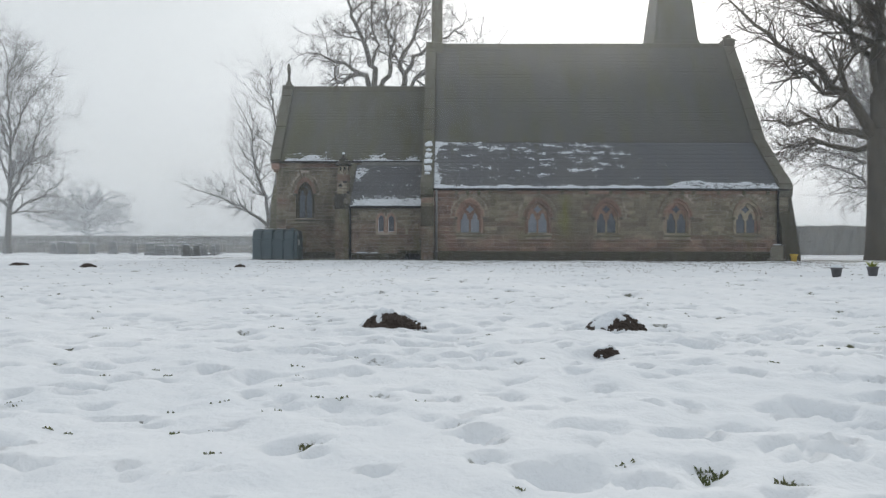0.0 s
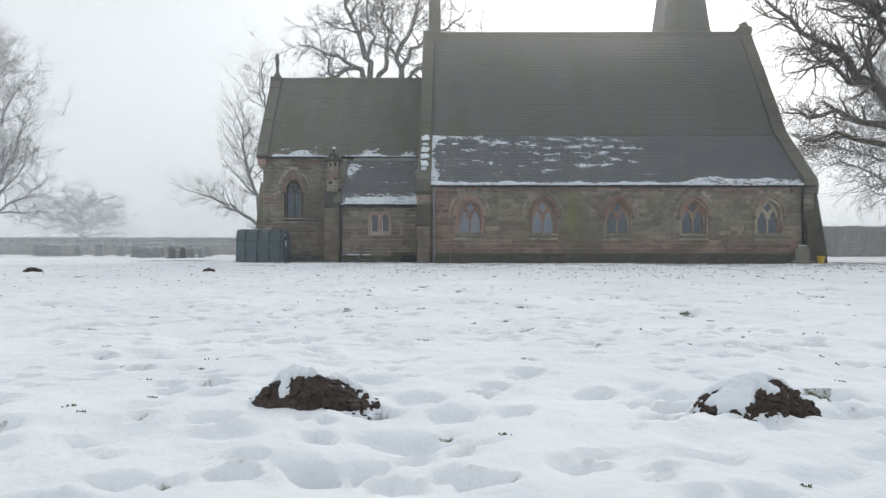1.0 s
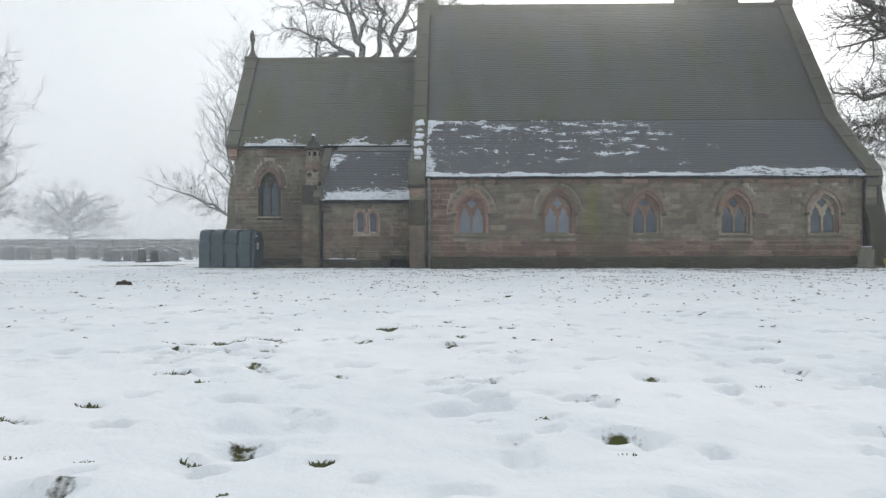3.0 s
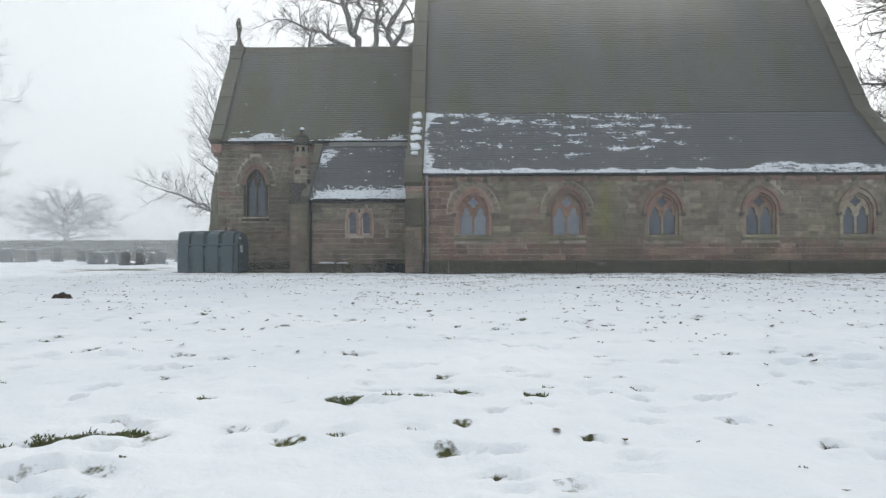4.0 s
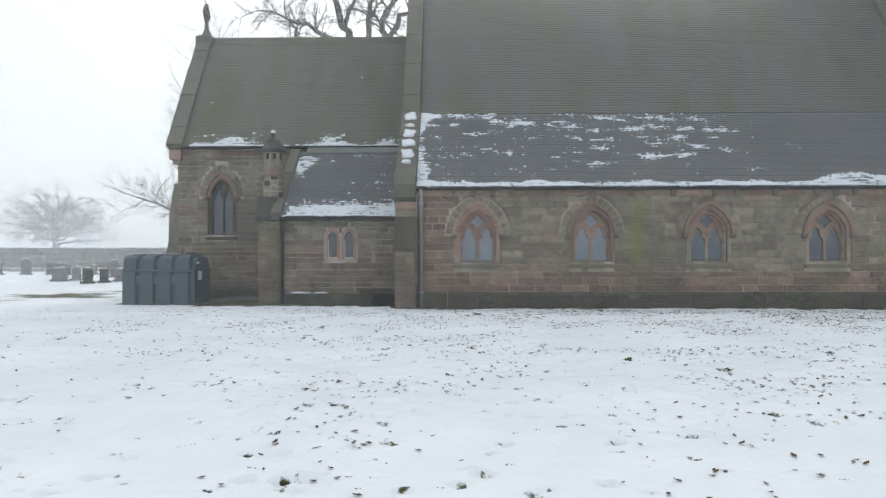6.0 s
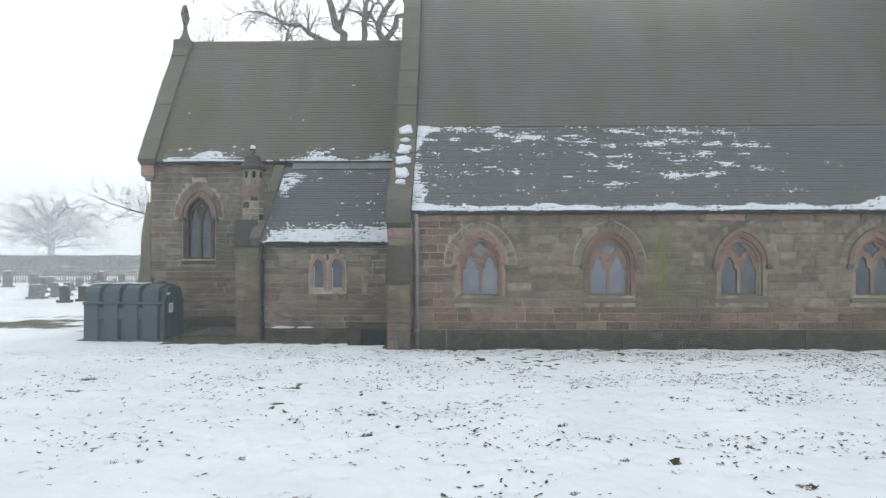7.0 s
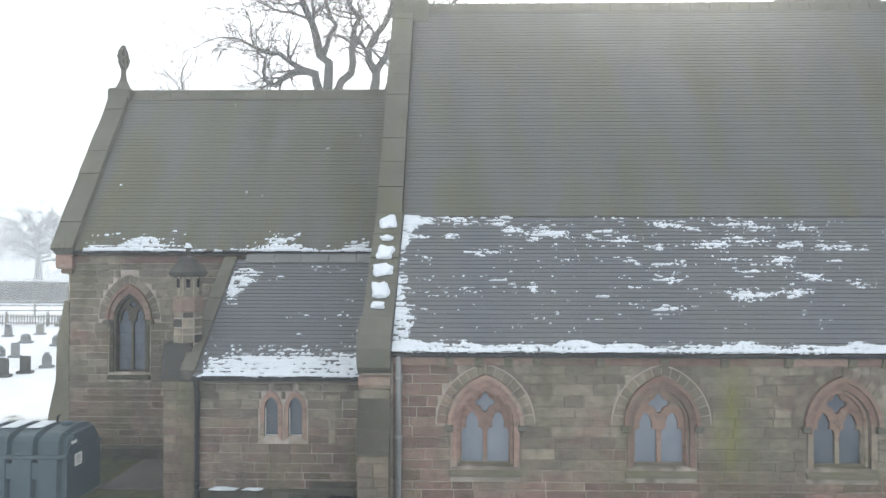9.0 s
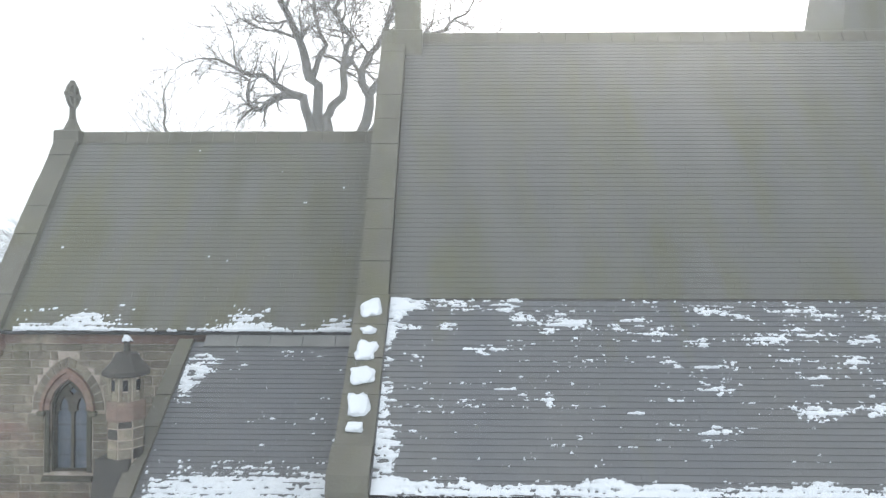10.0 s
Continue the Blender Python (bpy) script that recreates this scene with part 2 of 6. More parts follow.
# ---- mesh helpers ----
class Geo:
    def __init__(self):
        self.v, self.f = [], []

    def add(self, verts, faces):
        k = len(self.v)
        self.v += [tuple(p) for p in verts]
        self.f += [tuple(i + k for i in q) for q in faces]
        return self

    def box(self, x0, x1, y0, y1, z0, z1, c=0.0):
        """A block; c: chamfer of its front and top edges."""
        if not c:
            return self.add([(x0, y0, z0), (x1, y0, z0), (x1, y1, z0), (x0, y1, z0), (x0, y0, z1), (x1, y0, z1), (x1, y1, z1), (x0, y1, z1)],
                            [(0, 3, 2, 1), (4, 5, 6, 7), (0, 1, 5, 4), (1, 2, 6, 5), (2, 3, 7, 6), (3, 0, 4, 7)])
        ring = lambda e, z: [(x0 + e, y0 + e, z), (x1 - e, y0 + e, z), (x1 - e, y1 - e, z), (x0 + e, y1 - e, z)]
        v = ring(c, z0) + ring(0, z0 + c) + ring(0, z1 - c) + ring(c, z1)
        f = [(3, 2, 1, 0), (12, 13, 14, 15)]
        for k in (0, 4, 8):
            f += [(k + i, k + (i + 1) % 4, k + 4 + (i + 1) % 4, k + 4 + i) for i in range(4)]
        return self.add(v, f)

    def loop_x(self, prof, x0, x1):
        """A closed profile of (y, z), drawn along x."""
        n = len(prof)
        v = [(x0, y, z) for y, z in prof] + [(x1, y, z) for y, z in prof]
        return self.add(v, [tuple(range(n)), tuple(range(2 * n - 1, n - 1, -1))] + [((i + 1) % n, i, n + i, n + (i + 1) % n) for i in range(n)])

    def loop_y(self, prof, y0, y1):
        """A closed profile of (x, z), drawn along y."""
        n = len(prof)
        v = [(x, y0, z) for x, z in prof] + [(x, y1, z) for x, z in prof]
        return self.add(v, [tuple(range(n)), tuple(range(2 * n - 1, n - 1, -1))] + [((i + 1) % n, i, n + i, n + (i + 1) % n) for i in range(n)])

    def band(self, inner, outer, y0, y1):
        """An open strip between two lines of (x, z), y0 to y1 thick."""
        n = len(inner)
        v = [(x, y0, z) for x, z in inner] + [(x, y0, z) for x, z in outer] + [(x, y1, z) for x, z in inner] + [(x, y1, z) for x, z in outer]
        f = []
        for i in range(n - 1):
            f += [(i, i + 1, n + i + 1, n + i), (2 * n + i + 1, 2 * n + i, 3 * n + i, 3 * n + i + 1),
                  (n + i, n + i + 1, 3 * n + i + 1, 3 * n + i), (i + 1, i, 2 * n + i, 2 * n + i + 1)]
        f += [(0, n, 3 * n, 2 * n), (2 * n - 1, n - 1, 3 * n - 1, 4 * n - 1)]
        return self.add(v, f)

    def tube(self, pts, radii, sides=8, caps=True):
        pts = [Vector(p) for p in pts]
        n, k, side = len(pts), len(self.v), None
        for i, p in enumerate(pts):
            d = (pts[min(i + 1, n - 1)] - pts[max(i - 1, 0)]).normalized()
            if side is None:
                side = d.orthogonal().normalized()
            side = (side - d * side.dot(d)).normalized()
            up = d.cross(side)
            for j in range(sides):
                a = 2 * math.pi * j / sides
                self.v.append(tuple(p + (side * math.cos(a) + up * math.sin(a)) * radii[i]))
        for i in range(n - 1):
            for j in range(sides):
                a, b = k + i * sides + j, k + i * sides + (j + 1) % sides
                self.f.append((a, b, b + sides, a + sides))
        if caps:
            self.f.append(tuple(range(k + sides - 1, k - 1, -1)))
            self.f.append(tuple(range(k + (n - 1) * sides, k + n * sides)))
        return self

    def lathe(self, prof, cx, cy, sides=16):
        """A profile of (radius, z) turned about an upright axis."""
        k, n = len(self.v), len(prof)
        for r, z in prof:
            self.v += [(cx + r * math.cos(2 * math.pi * j / sides), cy + r * math.sin(2 * math.pi * j / sides), z) for j in range(sides)]
        for i in range(n - 1):
            for j in range(sides):
                a, b = k + i * sides + j, k + i * sides + (j + 1) % sides
                self.f.append((a, b, b + sides, a + sides))
        self.f.append(tuple(range(k + sides - 1, k - 1, -1)))
        self.f.append(tuple(range(k + (n - 1) * sides, k + n * sides)))
        return self

    def mesh(self, name, mat, smooth=False):
        me = bpy.data.meshes.new(name)
        me.from_pydata(self.v, [], self.f)
        me.materials.append(mat)
        if smooth:
            me.polygons.foreach_set("use_smooth", [True] * len(me.polygons))
        me.update()
        return me


def part(name, geo, mat, parent=None, label="", smooth=False):
    """One mesh object, under its thing if there is one."""
    if isinstance(geo, bmesh.types.BMesh):
        me = bpy.data.meshes.new(name)
        bmesh.ops.recalc_face_normals(geo, faces=geo.faces[:])
        geo.to_mesh(me)
        geo.free()
        me.materials.append(mat)
        if smooth:
            me.polygons.foreach_set("use_smooth", [True] * len(me.polygons))
    else:
        me = geo.mesh(name, mat, smooth)
    ob = new(name, me)
    ob.parent = parent
    return tagged(ob, label) if label else ob


def thing(name, label, category, group="", kind=""):
    return tagged(new(name), label, category, group, kind)


def plate(outer, holes, y0, y1):
    """An upright slab with openings right through it; loops of (x, z)."""
    bm = bmesh.new()
    edges = []
    for ring in (outer, *holes):
        vs = [bm.verts.new((x, y0, z)) for x, z in ring]
        edges += [bm.edges.new((vs[i], vs[(i + 1) % len(vs)])) for i in range(len(vs))]
    bmesh.ops.triangle_fill(bm, use_beauty=True, use_dissolve=False, edges=edges)
    got = bmesh.ops.extrude_face_region(bm, geom=bm.faces[:])
    bmesh.ops.translate(bm, vec=(0, y1 - y0, 0), verts=[g for g in got["geom"] if isinstance(g, bmesh.types.BMVert)])
    return bm


def arc(cx, a, zs, za, n=10):
    """The pointed arch over a span of half width a, from the left springing to the right one."""
    h = za - zs
    r = (a * a + h * h) / (2 * a)
    top = math.asin(min(1, h / r))
    right = [(cx + a - r + r * math.cos(top * i / n), zs + r * math.sin(top * i / n)) for i in range(n + 1)]
    left = [(2 * cx - x, z) for x, z in right]
    return left + right[-2::-1]


def lancet(cx, a, z0, zs, za, n=10):
    return [(cx - a, z0)] + arc(cx, a, zs, za, n) + [(cx + a, z0)]


def cusped(cx, a, z0, zs, za):
    """A light with a cusp on either side under its pointed head."""
    h = za - zs
    half = [(-a, z0), (-a, zs - .05), (-.95 * a, zs), (-.80 * a, zs + .12 * h), (-.52 * a, zs + .16 * h), (-.60 * a, zs + .34 * h), (-.52 * a, zs + .58 * h), (-.28 * a, zs + .86 * h)]
    return [(cx + x, z) for x, z in half] + [(cx, za)] + [(cx - x, z) for x, z in half[::-1]]


def vnoise(x, y, seed):
    """Smooth value noise in -1..1 over arrays."""
    rng = np.random.default_rng(seed)
    tab = rng.random((256, 256)) * 2 - 1
    xi, yi = np.floor(x).astype(int), np.floor(y).astype(int)
    fx, fy = x - xi, y - yi
    fx, fy = fx * fx * (3 - 2 * fx), fy * fy * (3 - 2 * fy)
    g = lambda i, j: tab[(xi + i) % 256, (yi + j) % 256]
    return (g(0, 0) * (1 - fx) + g(1, 0) * fx) * (1 - fy) + (g(0, 1) * (1 - fx) + g(1, 1) * fx) * fy


# ---- ground: one snowy sheet out to the horizon ----
rnd = random.Random(7)
# bare tufts and hollows in the lawn (x, y, width, bareness); grass shows where bareness is over 1
NEAR_LAWN = [(-.31, 1.75, .06, 1.1), (-.05, 2.22, .06, .9), (.60, 1.60, .08, .9), (.73, 1.48, .08, .9), (-.12, 1.38, .04, .6), (-1.56, 4.03, .07, .9), (.54, 5.98, .10, .8),
             (.43, 4.91, .06, 1), (-.04, 5.72, .08, .8), (1.32, 5.28, .07, .1), (-.83, 4.96, .03, .7), (.27, 6.52, .03, 1), (-.46, 7.39, .06, .8), (-.13, 7.39, .06, 1.2)]
MID_LAWN = [(-1.15, 7.73, .07, 1.2), (-1.02, 7.94, .09, 1), (-.76, 8.37, .13, 1), (-1.01, 8.57, .12, 1.1), (-1.36, 9.56, .24, 1.2), (-1.10, 9.64, .22, 1.3), (-.90, 9.66, .2, 1.2),
            (.56, 10.06, .11, .9), (-.16, 9.62, .10, .6), (.08, 9.68, .10, .6), (2.02, 9.55, .07, 1), (-2.65, 10.81, .08, 1), (-2.06, 10.70, .08, 1), (3.57, 8.59, .22, 1.1), (3.72, 8.98, .2, .8)]
GREEN_LAWN = [(-.82, 10.24, .08, 1.2), (-.22, 10.14, .15, 1.1), (-.01, 10.18, .12, 1.1), (.15, 10.31, .14, 1.3), (.26, 10.33, .13, 1.3), (.11, 10.16, .12, 1.1), (.57, 10.28, .11, 1.2), (.64, 10.39, .06, .9),
              (1.02, 10.36, .06, 1), (.88, 10.26, .05, 1), (1.09, 11.39, .08, 1.1), (-.18, 10.89, .09, 1.2), (-.87, 11.37, .08, .7), (-.31, 11.98, .05, .9), (.86, 10.59, .05, .9), (1.62, 10.48, .06, .9),
              (-1.02, 13.38, .17, 1.3), (-.90, 13.42, .19, 1.3), (-.80, 13.55, .17, 1.3)]
FAR_LAWN = [(1.21, 13.18, .11, 1), (1.57, 13.22, .11, 1), (2.02, 13.56, .11, 1), (.84, 13.40, .12, .9), (-.90, 13.16, .07, 1), (2.93, 14.93, .07, 1), (1.02, 15.6, .09, 1), (1.16, 15.65, .07, 1), (-4.07, 16.79, .14, 1),
            (-3.50, 15.60, .10, 1), (-2.06, 22.2, .22, 1), (1.70, 14.85, .10, .7), (-2.03, 21.28, .18, 1.1), (-1.81, 21.22, .09, 1), (-.79, 22.24, .13, 1), (2.22, 22.38, .11, 1), (4.89, 21.82, .15, 1),
            (-5.46, 23.07, .34, .9), (-5.15, 22.1, .22, 1), (-4.76, 22.14, .18, 1), (-4.39, 24.87, .14, 1), (4.39, 16.24, .12, 1), (1.93, 13.09, .07, .8)]
SOFT_DENTS = [(-.20, 5.39, .06), (-.44, 7.67, .06), (.24, 6.22, .03), (-.71, 6.40, .03), (-.83, 5.0, .04), (.19, 4.62, .06), (-.16, 4.45, .06), (1.1, 4.35, .04)]
BARE = NEAR_LAWN + MID_LAWN + GREEN_LAWN + FAR_LAWN


def axis_steps(knots):
    """Grid lines: (from, to, step) stretches, the outermost growing."""
    out = []
    for a, b, s in knots:
        out += list(np.arange(a, b, s))
    return out


gx = axis_steps([(-15, -10, .12), (-10, -5, .06), (-5, -1.7, .03), (-1.7, 1.9, .02), (1.9, 5.6, .03), (5.6, 14, .06)])
gy = axis_steps([(-3, .6, .2), (.6, 5.5, .02), (5.5, 16, .026), (16, 27.4, .042), (27.4, 36, .12)])
far = [1.03 ** k for k in range(0, 180, 5)]
gx = np.array([-15 - .4 * sum(far[:k + 1]) for k in range(len(far))][::-1] + gx + [14 + .4 * sum(far[:k + 1]) for k in range(len(far))])
gy = np.array([-3 - .6 * sum(far[:k + 1]) for k in range(20)][::-1] + gy + [36 + .4 * sum(far[:k + 1]) for k in range(len(far))])
X, Y = np.meshgrid(gx, gy)
H = .022 * vnoise(X / .9 + 40, Y / .9 + 40, 1) + .014 * vnoise(X / .30 + 9, Y / .30 + 9, 2) + .013 * vnoise(X / .12, Y / .12, 3) + .004 * vnoise(X / .05, Y / .05, 6) + .05 * vnoise(X / 5 + 20, Y / 5 + 20, 4)
near_wall = np.clip((Y - 20) / 6, 0, 1)
H = H * (1 - .5 * near_wall)
# bare: turf through the snow, and the shade put into the hollows
bare = np.zeros_like(H)
lawn = (vnoise(X / .22, Y / .22, 11) + .7 * vnoise(X / .08, Y / .08, 12))
bare += np.clip((lawn - 1.22) * 1.3, 0, .55)
speck = vnoise(X / .17, Y / .11, 21) + .6 * vnoise(X / .07, Y / .06, 22)
bare += np.clip((Y - 15) / 9, 0, 1) * (Y < 27.5) * np.clip((speck - .86 + .45 * vnoise(X / 1.9, Y / 1.3, 23) + .02 * X) * 1.5, 0, .7)
# grass showing through beside the tank and under the oak
bare += np.clip(1.15 * np.exp(-((X + 11.0) / 3.2) ** 2 - ((Y - 31.0) / 3.2) ** 2) + .5 * vnoise(X / .9, Y / .5, 13) + .3 * vnoise(X / .3, Y / .25, 25) - .42, 0, .9) * (X < -7.6) * (Y > 26.5) * (Y < 37)
bare += .9 * np.exp(-((X - 17.5) / 4.2) ** 2 - ((Y - 25.5) / 4.5) ** 2) * (1 + .5 * vnoise(X / .5, Y / .8, 14))
bare += .5 * np.clip((Y - 60) / 15, 0, 1)
bare += 1.3 * np.clip((Y - 25.98 + .16 * vnoise(X / .3, Y / .3, 15) + .08 * vnoise(X / .09, Y / .09, 17)) / .14, 0, 1) * (X > -1.2) * (X < 13.2) * (Y < 26.6)
bare += 1.5 * np.clip((Y - 26.86 + .16 * vnoise(X / .35, Y / .3, 16) + .08 * vnoise(X / .09, Y / .09, 18)) / .16, 0, 1) * (X > -6.05) * (X < -.6) * (Y < 30.2)
bare += 1.5 * (X > -7.5) * (X < -5.9) * np.clip((Y - 28.35 + .1 * vnoise(X / .3, Y / .3, 19)) / .15, 0, 1) * (Y < 30.2)
foot = np.clip((Y - 23.0) / 2.6, 0, 1) * (Y < 27.4) * np.clip((X + 6.5) / 1.5, 0, 1) * (X < 15)
bare += .62 * foot * np.clip((speck + .5 * vnoise(X / .5, Y / .35, 24) - .42) * 1.6, 0, 1)
H += .018 * foot * np.clip(speck, 0, 1)


def dent(cx, cy, r, depth, turf_and_shade, squash=1.0):
    i0, i1 = np.searchsorted(gx, (cx - 3 * r, cx + 3 * r))
    j0, j1 = np.searchsorted(gy, (cy - 3 * r, cy + 3 * r))
    x, y = X[j0:j1, i0:i1], Y[j0:j1, i0:i1]
    wob = 1 + .35 * vnoise(x / (r * .8) + cx * 9, y / (r * .8) + cy * 7, 5)
    d = np.hypot((x - cx) / (r * squash), (y - cy) / r) * wob
    H[j0:j1, i0:i1] += -depth * np.exp(-d ** 4) + depth * .14 * np.exp(-((d - 1.35) / .35) ** 2)
    if turf_and_shade:
        bare[j0:j1, i0:i1] += turf_and_shade * np.exp(-d ** 4)


# the sunken area in front of the coal hatch
well = np.clip((X + 2.02) / .12, 0, 1) * np.clip((-.98 - X) / .1, 0, 1) * np.clip((Y - 26.66) / .25, 0, 1) * (Y < 27.7)
H -= .30 * well
bare += .9 * well

TUFTS = []
for x, y, w, b in BARE:
    dent(x, y, w * .42, .022, min(b, 1) * (.66 if y < 3 else .78), rnd.uniform(1.15, 1.6))
    TUFTS.append((x, y, w * .5, b))
for x, y, r in SOFT_DENTS:
    dent(x, y, r, .02, 0, 1.6)


def shaded_pit(x, y):
    """A hollow where the snow has sunk round a tuft, its shade painted as turf."""
    r = rnd.uniform(.024, .055) * (1.0 if rnd.random() < .85 else 1.4)
    dent(x, y, r, rnd.uniform(.020, .048), 0, rnd.uniform(1.0, 1.7))
    # turf colour on the far wall stands for its backlit shade
    if rnd.random() < (.07 if y < 7 else .35 if y < 12 else .75):
        dent(x + rnd.uniform(-.2, .2) * r, y + .6 * r, r * .8, .004, rnd.uniform(.50, .85), rnd.uniform(1.1, 1.8))


for k in range(430):
    # groups of hollows, as where sheep or birds have trodden
    y = .9 + 24.5 * rnd.random() ** .8
    x = rnd.uniform(-.72, .72) * (1.6 + y * .98)
    spread = rnd.uniform(.10, .34)
    for j in range(rnd.randint(2, 7)):
        shaded_pit(x + rnd.gauss(0, spread), y + rnd.gauss(0, spread * .7))
for k in range(2700):
    y = 1.0 + 25 * rnd.random() ** .75
    shaded_pit(rnd.uniform(-.72, .72) * (1.6 + y * .98), y)
for k in range(620):
    # small crisp hollows close to the start, in loose clusters
    y = .9 + 8.5 * rnd.random() ** .8
    x = rnd.uniform(-.72, .72) * (1.2 + y * .98)
    for j in range(rnd.randint(1, 3)):
        px, py, r = x + rnd.gauss(0, .09), y + rnd.gauss(0, .06), rnd.uniform(.014, .034)
        dent(px, py, r, rnd.uniform(.016, .034), 0, rnd.uniform(1.0, 2.0))
        # now and then the far side is darkened with turf colour, as shade
        if rnd.random() < .16:
            dent(px, py + .5 * r, r * .7, .003, rnd.uniform(.45, .8), rnd.uniform(1.2, 2.0))
for k in range(220):
    # soft old footprints
    y = rnd.uniform(.9, 24)
    dent(rnd.uniform(-.7, .7) * (1.6 + y * .95), y, rnd.uniform(.05, .10), rnd.uniform(.006, .018), 0, rnd.uniform(1.0, 1.8))
nx, ny = len(gx), len(gy)
idx = np.arange(nx * ny).reshape(ny, nx)
quads = np.stack([idx[:-1, :-1], idx[:-1, 1:], idx[1:, 1:], idx[1:, :-1]], -1).reshape(-1, 4)
me = bpy.data.meshes.new("ground")
me.vertices.add(nx * ny)
me.vertices.foreach_set("co", np.stack([X, Y, H], -1).ravel())
me.loops.add(quads.size)
me.loops.foreach_set("vertex_index", quads.ravel().astype(np.int32))
me.polygons.add(len(quads))
me.polygons.foreach_set("loop_start", np.arange(0, quads.size, 4, dtype=np.int32))
me.polygons.foreach_set("use_smooth", np.ones(len(quads), dtype=bool))
me.update()
me.attributes.new("bare", "FLOAT", "POINT").data.foreach_set("value", np.clip(bare, 0, 1).ravel().astype(np.float32))
me.materials.append(GROUND)
tagged(new("ground", me), "trampled thin snow over rough churchyard grass", "snow", kind="structure")


def ground_z(x, y):
    i = min(max(int(np.searchsorted(gx, x)), 1), nx - 1)
    j = min(max(int(np.searchsorted(gy, y)), 1), ny - 1)
    fx, fy = (x - gx[i - 1]) / (gx[i] - gx[i - 1]), (y - gy[j - 1]) / (gy[j] - gy[j - 1])
    return float((H[j - 1, i - 1] * (1 - fx) + H[j - 1, i] * fx) * (1 - fy) + (H[j, i - 1] * (1 - fx) + H[j, i] * fx) * fy)


def bare_at(x, y):
    return float(bare[min(max(int(np.searchsorted(gy, y)), 1), ny - 1), min(max(int(np.searchsorted(gx, x)), 1), nx - 1)])


# ---- church ----
church = thing("church", "small gothic sandstone church with steep tiled roofs and snow patches", "church")
NAVE_Y, NAVE_X0, NAVE_X1 = 26.35, -0.62, 13.0
EAVE, BEND, RIDGE = (26.25, 2.76), (28.60, 4.90), (31.90, 9.95)
mirror = lambda p: (2 * RIDGE[0] - p[0], p[1])
CH_Y, CH_X0, CH_X1, CH_EAVE, CH_RIDGE = 30.02, -7.62, -1.1, (29.80, 4.27), (32.25, 8.05)
VE_Y, VE_X0, VE_X1, VE_EAVE, VE_TOP = 27.62, -4.05, -1.1, (27.48, 2.16), (29.72, 4.10)
WINDOWS = [0.79, 3.40, 6.05, 8.74, 11.40]

# walls with their openings
nave_holes = [lancet(c, .42, 1.05, 1.68, 2.22) for c in WINDOWS]
nave_wall = part("nave_wall", plate([(NAVE_X0 - .46, -.3), (NAVE_X1, -.3), (NAVE_X1, 2.76), (NAVE_X0 - .46, 2.76)], nave_holes, NAVE_Y, NAVE_Y + .5), MORTAR, church, "coursed sandstone wall with pale mortar joints")
chancel_hole = lancet(-6.35, .33, 1.78, 2.86, 3.40)
chancel_wall = part("chancel_wall", plate([(CH_X0, -.3), (CH_X1, -.3), (CH_X1, 4.25), (CH_X0, 4.25)], [chancel_hole], CH_Y, CH_Y + .5), MORTAR, church, "coursed sandstone wall")
vestry_holes = [lancet(c, .115, 1.14, 1.60, 1.80, 6) for c in (-2.77, -2.36)]
vestry_wall = part("vestry_wall", plate([(VE_X0, -.3), (VE_X1, -.3), (VE_X1, 2.18), (VE_X0, 2.18)], vestry_holes, VE_Y, VE_Y + .4), MORTAR, church, "buff sandstone lean-to wall")
gable = [(NAVE_Y + .5, -.3), (NAVE_Y + .5, 3.2), (BEND[0], BEND[1] - .12), (RIDGE[0], RIDGE[1] - .15), mirror((BEND[0], BEND[1] - .12)), mirror((NAVE_Y + .5, 3.2)), mirror((NAVE_Y + .5, -.3))]
for x0, x1 in ((NAVE_X0 - .46, NAVE_X0), (NAVE_X1 - .45, NAVE_X1)):
    part("gable_wall", Geo().loop_x(gable, x0, x1), STONE_DRESSED, church)
ch_gable = [(CH_Y + .5, -.3), (CH_Y + .5, 4.9), (CH_RIDGE[0], CH_RIDGE[1] - .1), (64.5 - CH_Y - .5, 4.9), (64.5 - CH_Y - .5, -.3)]
part("gable_wall", Geo().loop_x(ch_gable, CH_X0, CH_X0 + .45), STONE_DRESSED, church)
part("back_wall", Geo().box(NAVE_X0, NAVE_X1, 37.0, 37.45, -.3, 2.76), STONE_DRESSED, church)
part("back_wall", Geo().box(CH_X0, CH_X1, 64.5 - CH_Y - .5, 64.5 - CH_Y, -.3, 4.25), STONE_DRESSED, church)
part("vestry_side_wall", Geo().loop_x([(VE_Y + .4, -.3), (VE_Y + .4, 2.3), (VE_TOP[0], VE_TOP[1] - .1), (CH_Y, 4.0), (CH_Y, -.3)], VE_X0, VE_X0 + .35), STONE_DRESSED, church)
part("floor", Geo().box(NAVE_X0, NAVE_X1, 27.0, 37.0, -.25, .1), PLINTH, church)
part("floor", Geo().box(CH_X0 + .1, CH_X1, 30.6, 33.9, -.25, .1), PLINTH, church)

# plinths, with a chamfered top
for x0, x1, y, h in ((NAVE_X0 - .1, NAVE_X1 - .2, NAVE_Y, .36), (VE_X0 + .08, VE_X1, VE_Y, .26), (CH_X0, VE_X0, CH_Y, .3)):
    rp, x = random.Random(int(y * 10)), x0
    while x < x1 - .02:
        e = x + rp.uniform(.45, .95)
        e = x1 if x1 - e < .3 else e
        o = rp.uniform(.06, .085)
        part("plinth_stone", Geo().loop_x([(y - .002, -.3), (y - o, -.3), (y - o, h - .07 + rp.uniform(-.012, .012)), (y - .012, h + rp.uniform(-.012, .006)), (y - .002, h)], x, e - .008), PLINTH, church)
        x = e

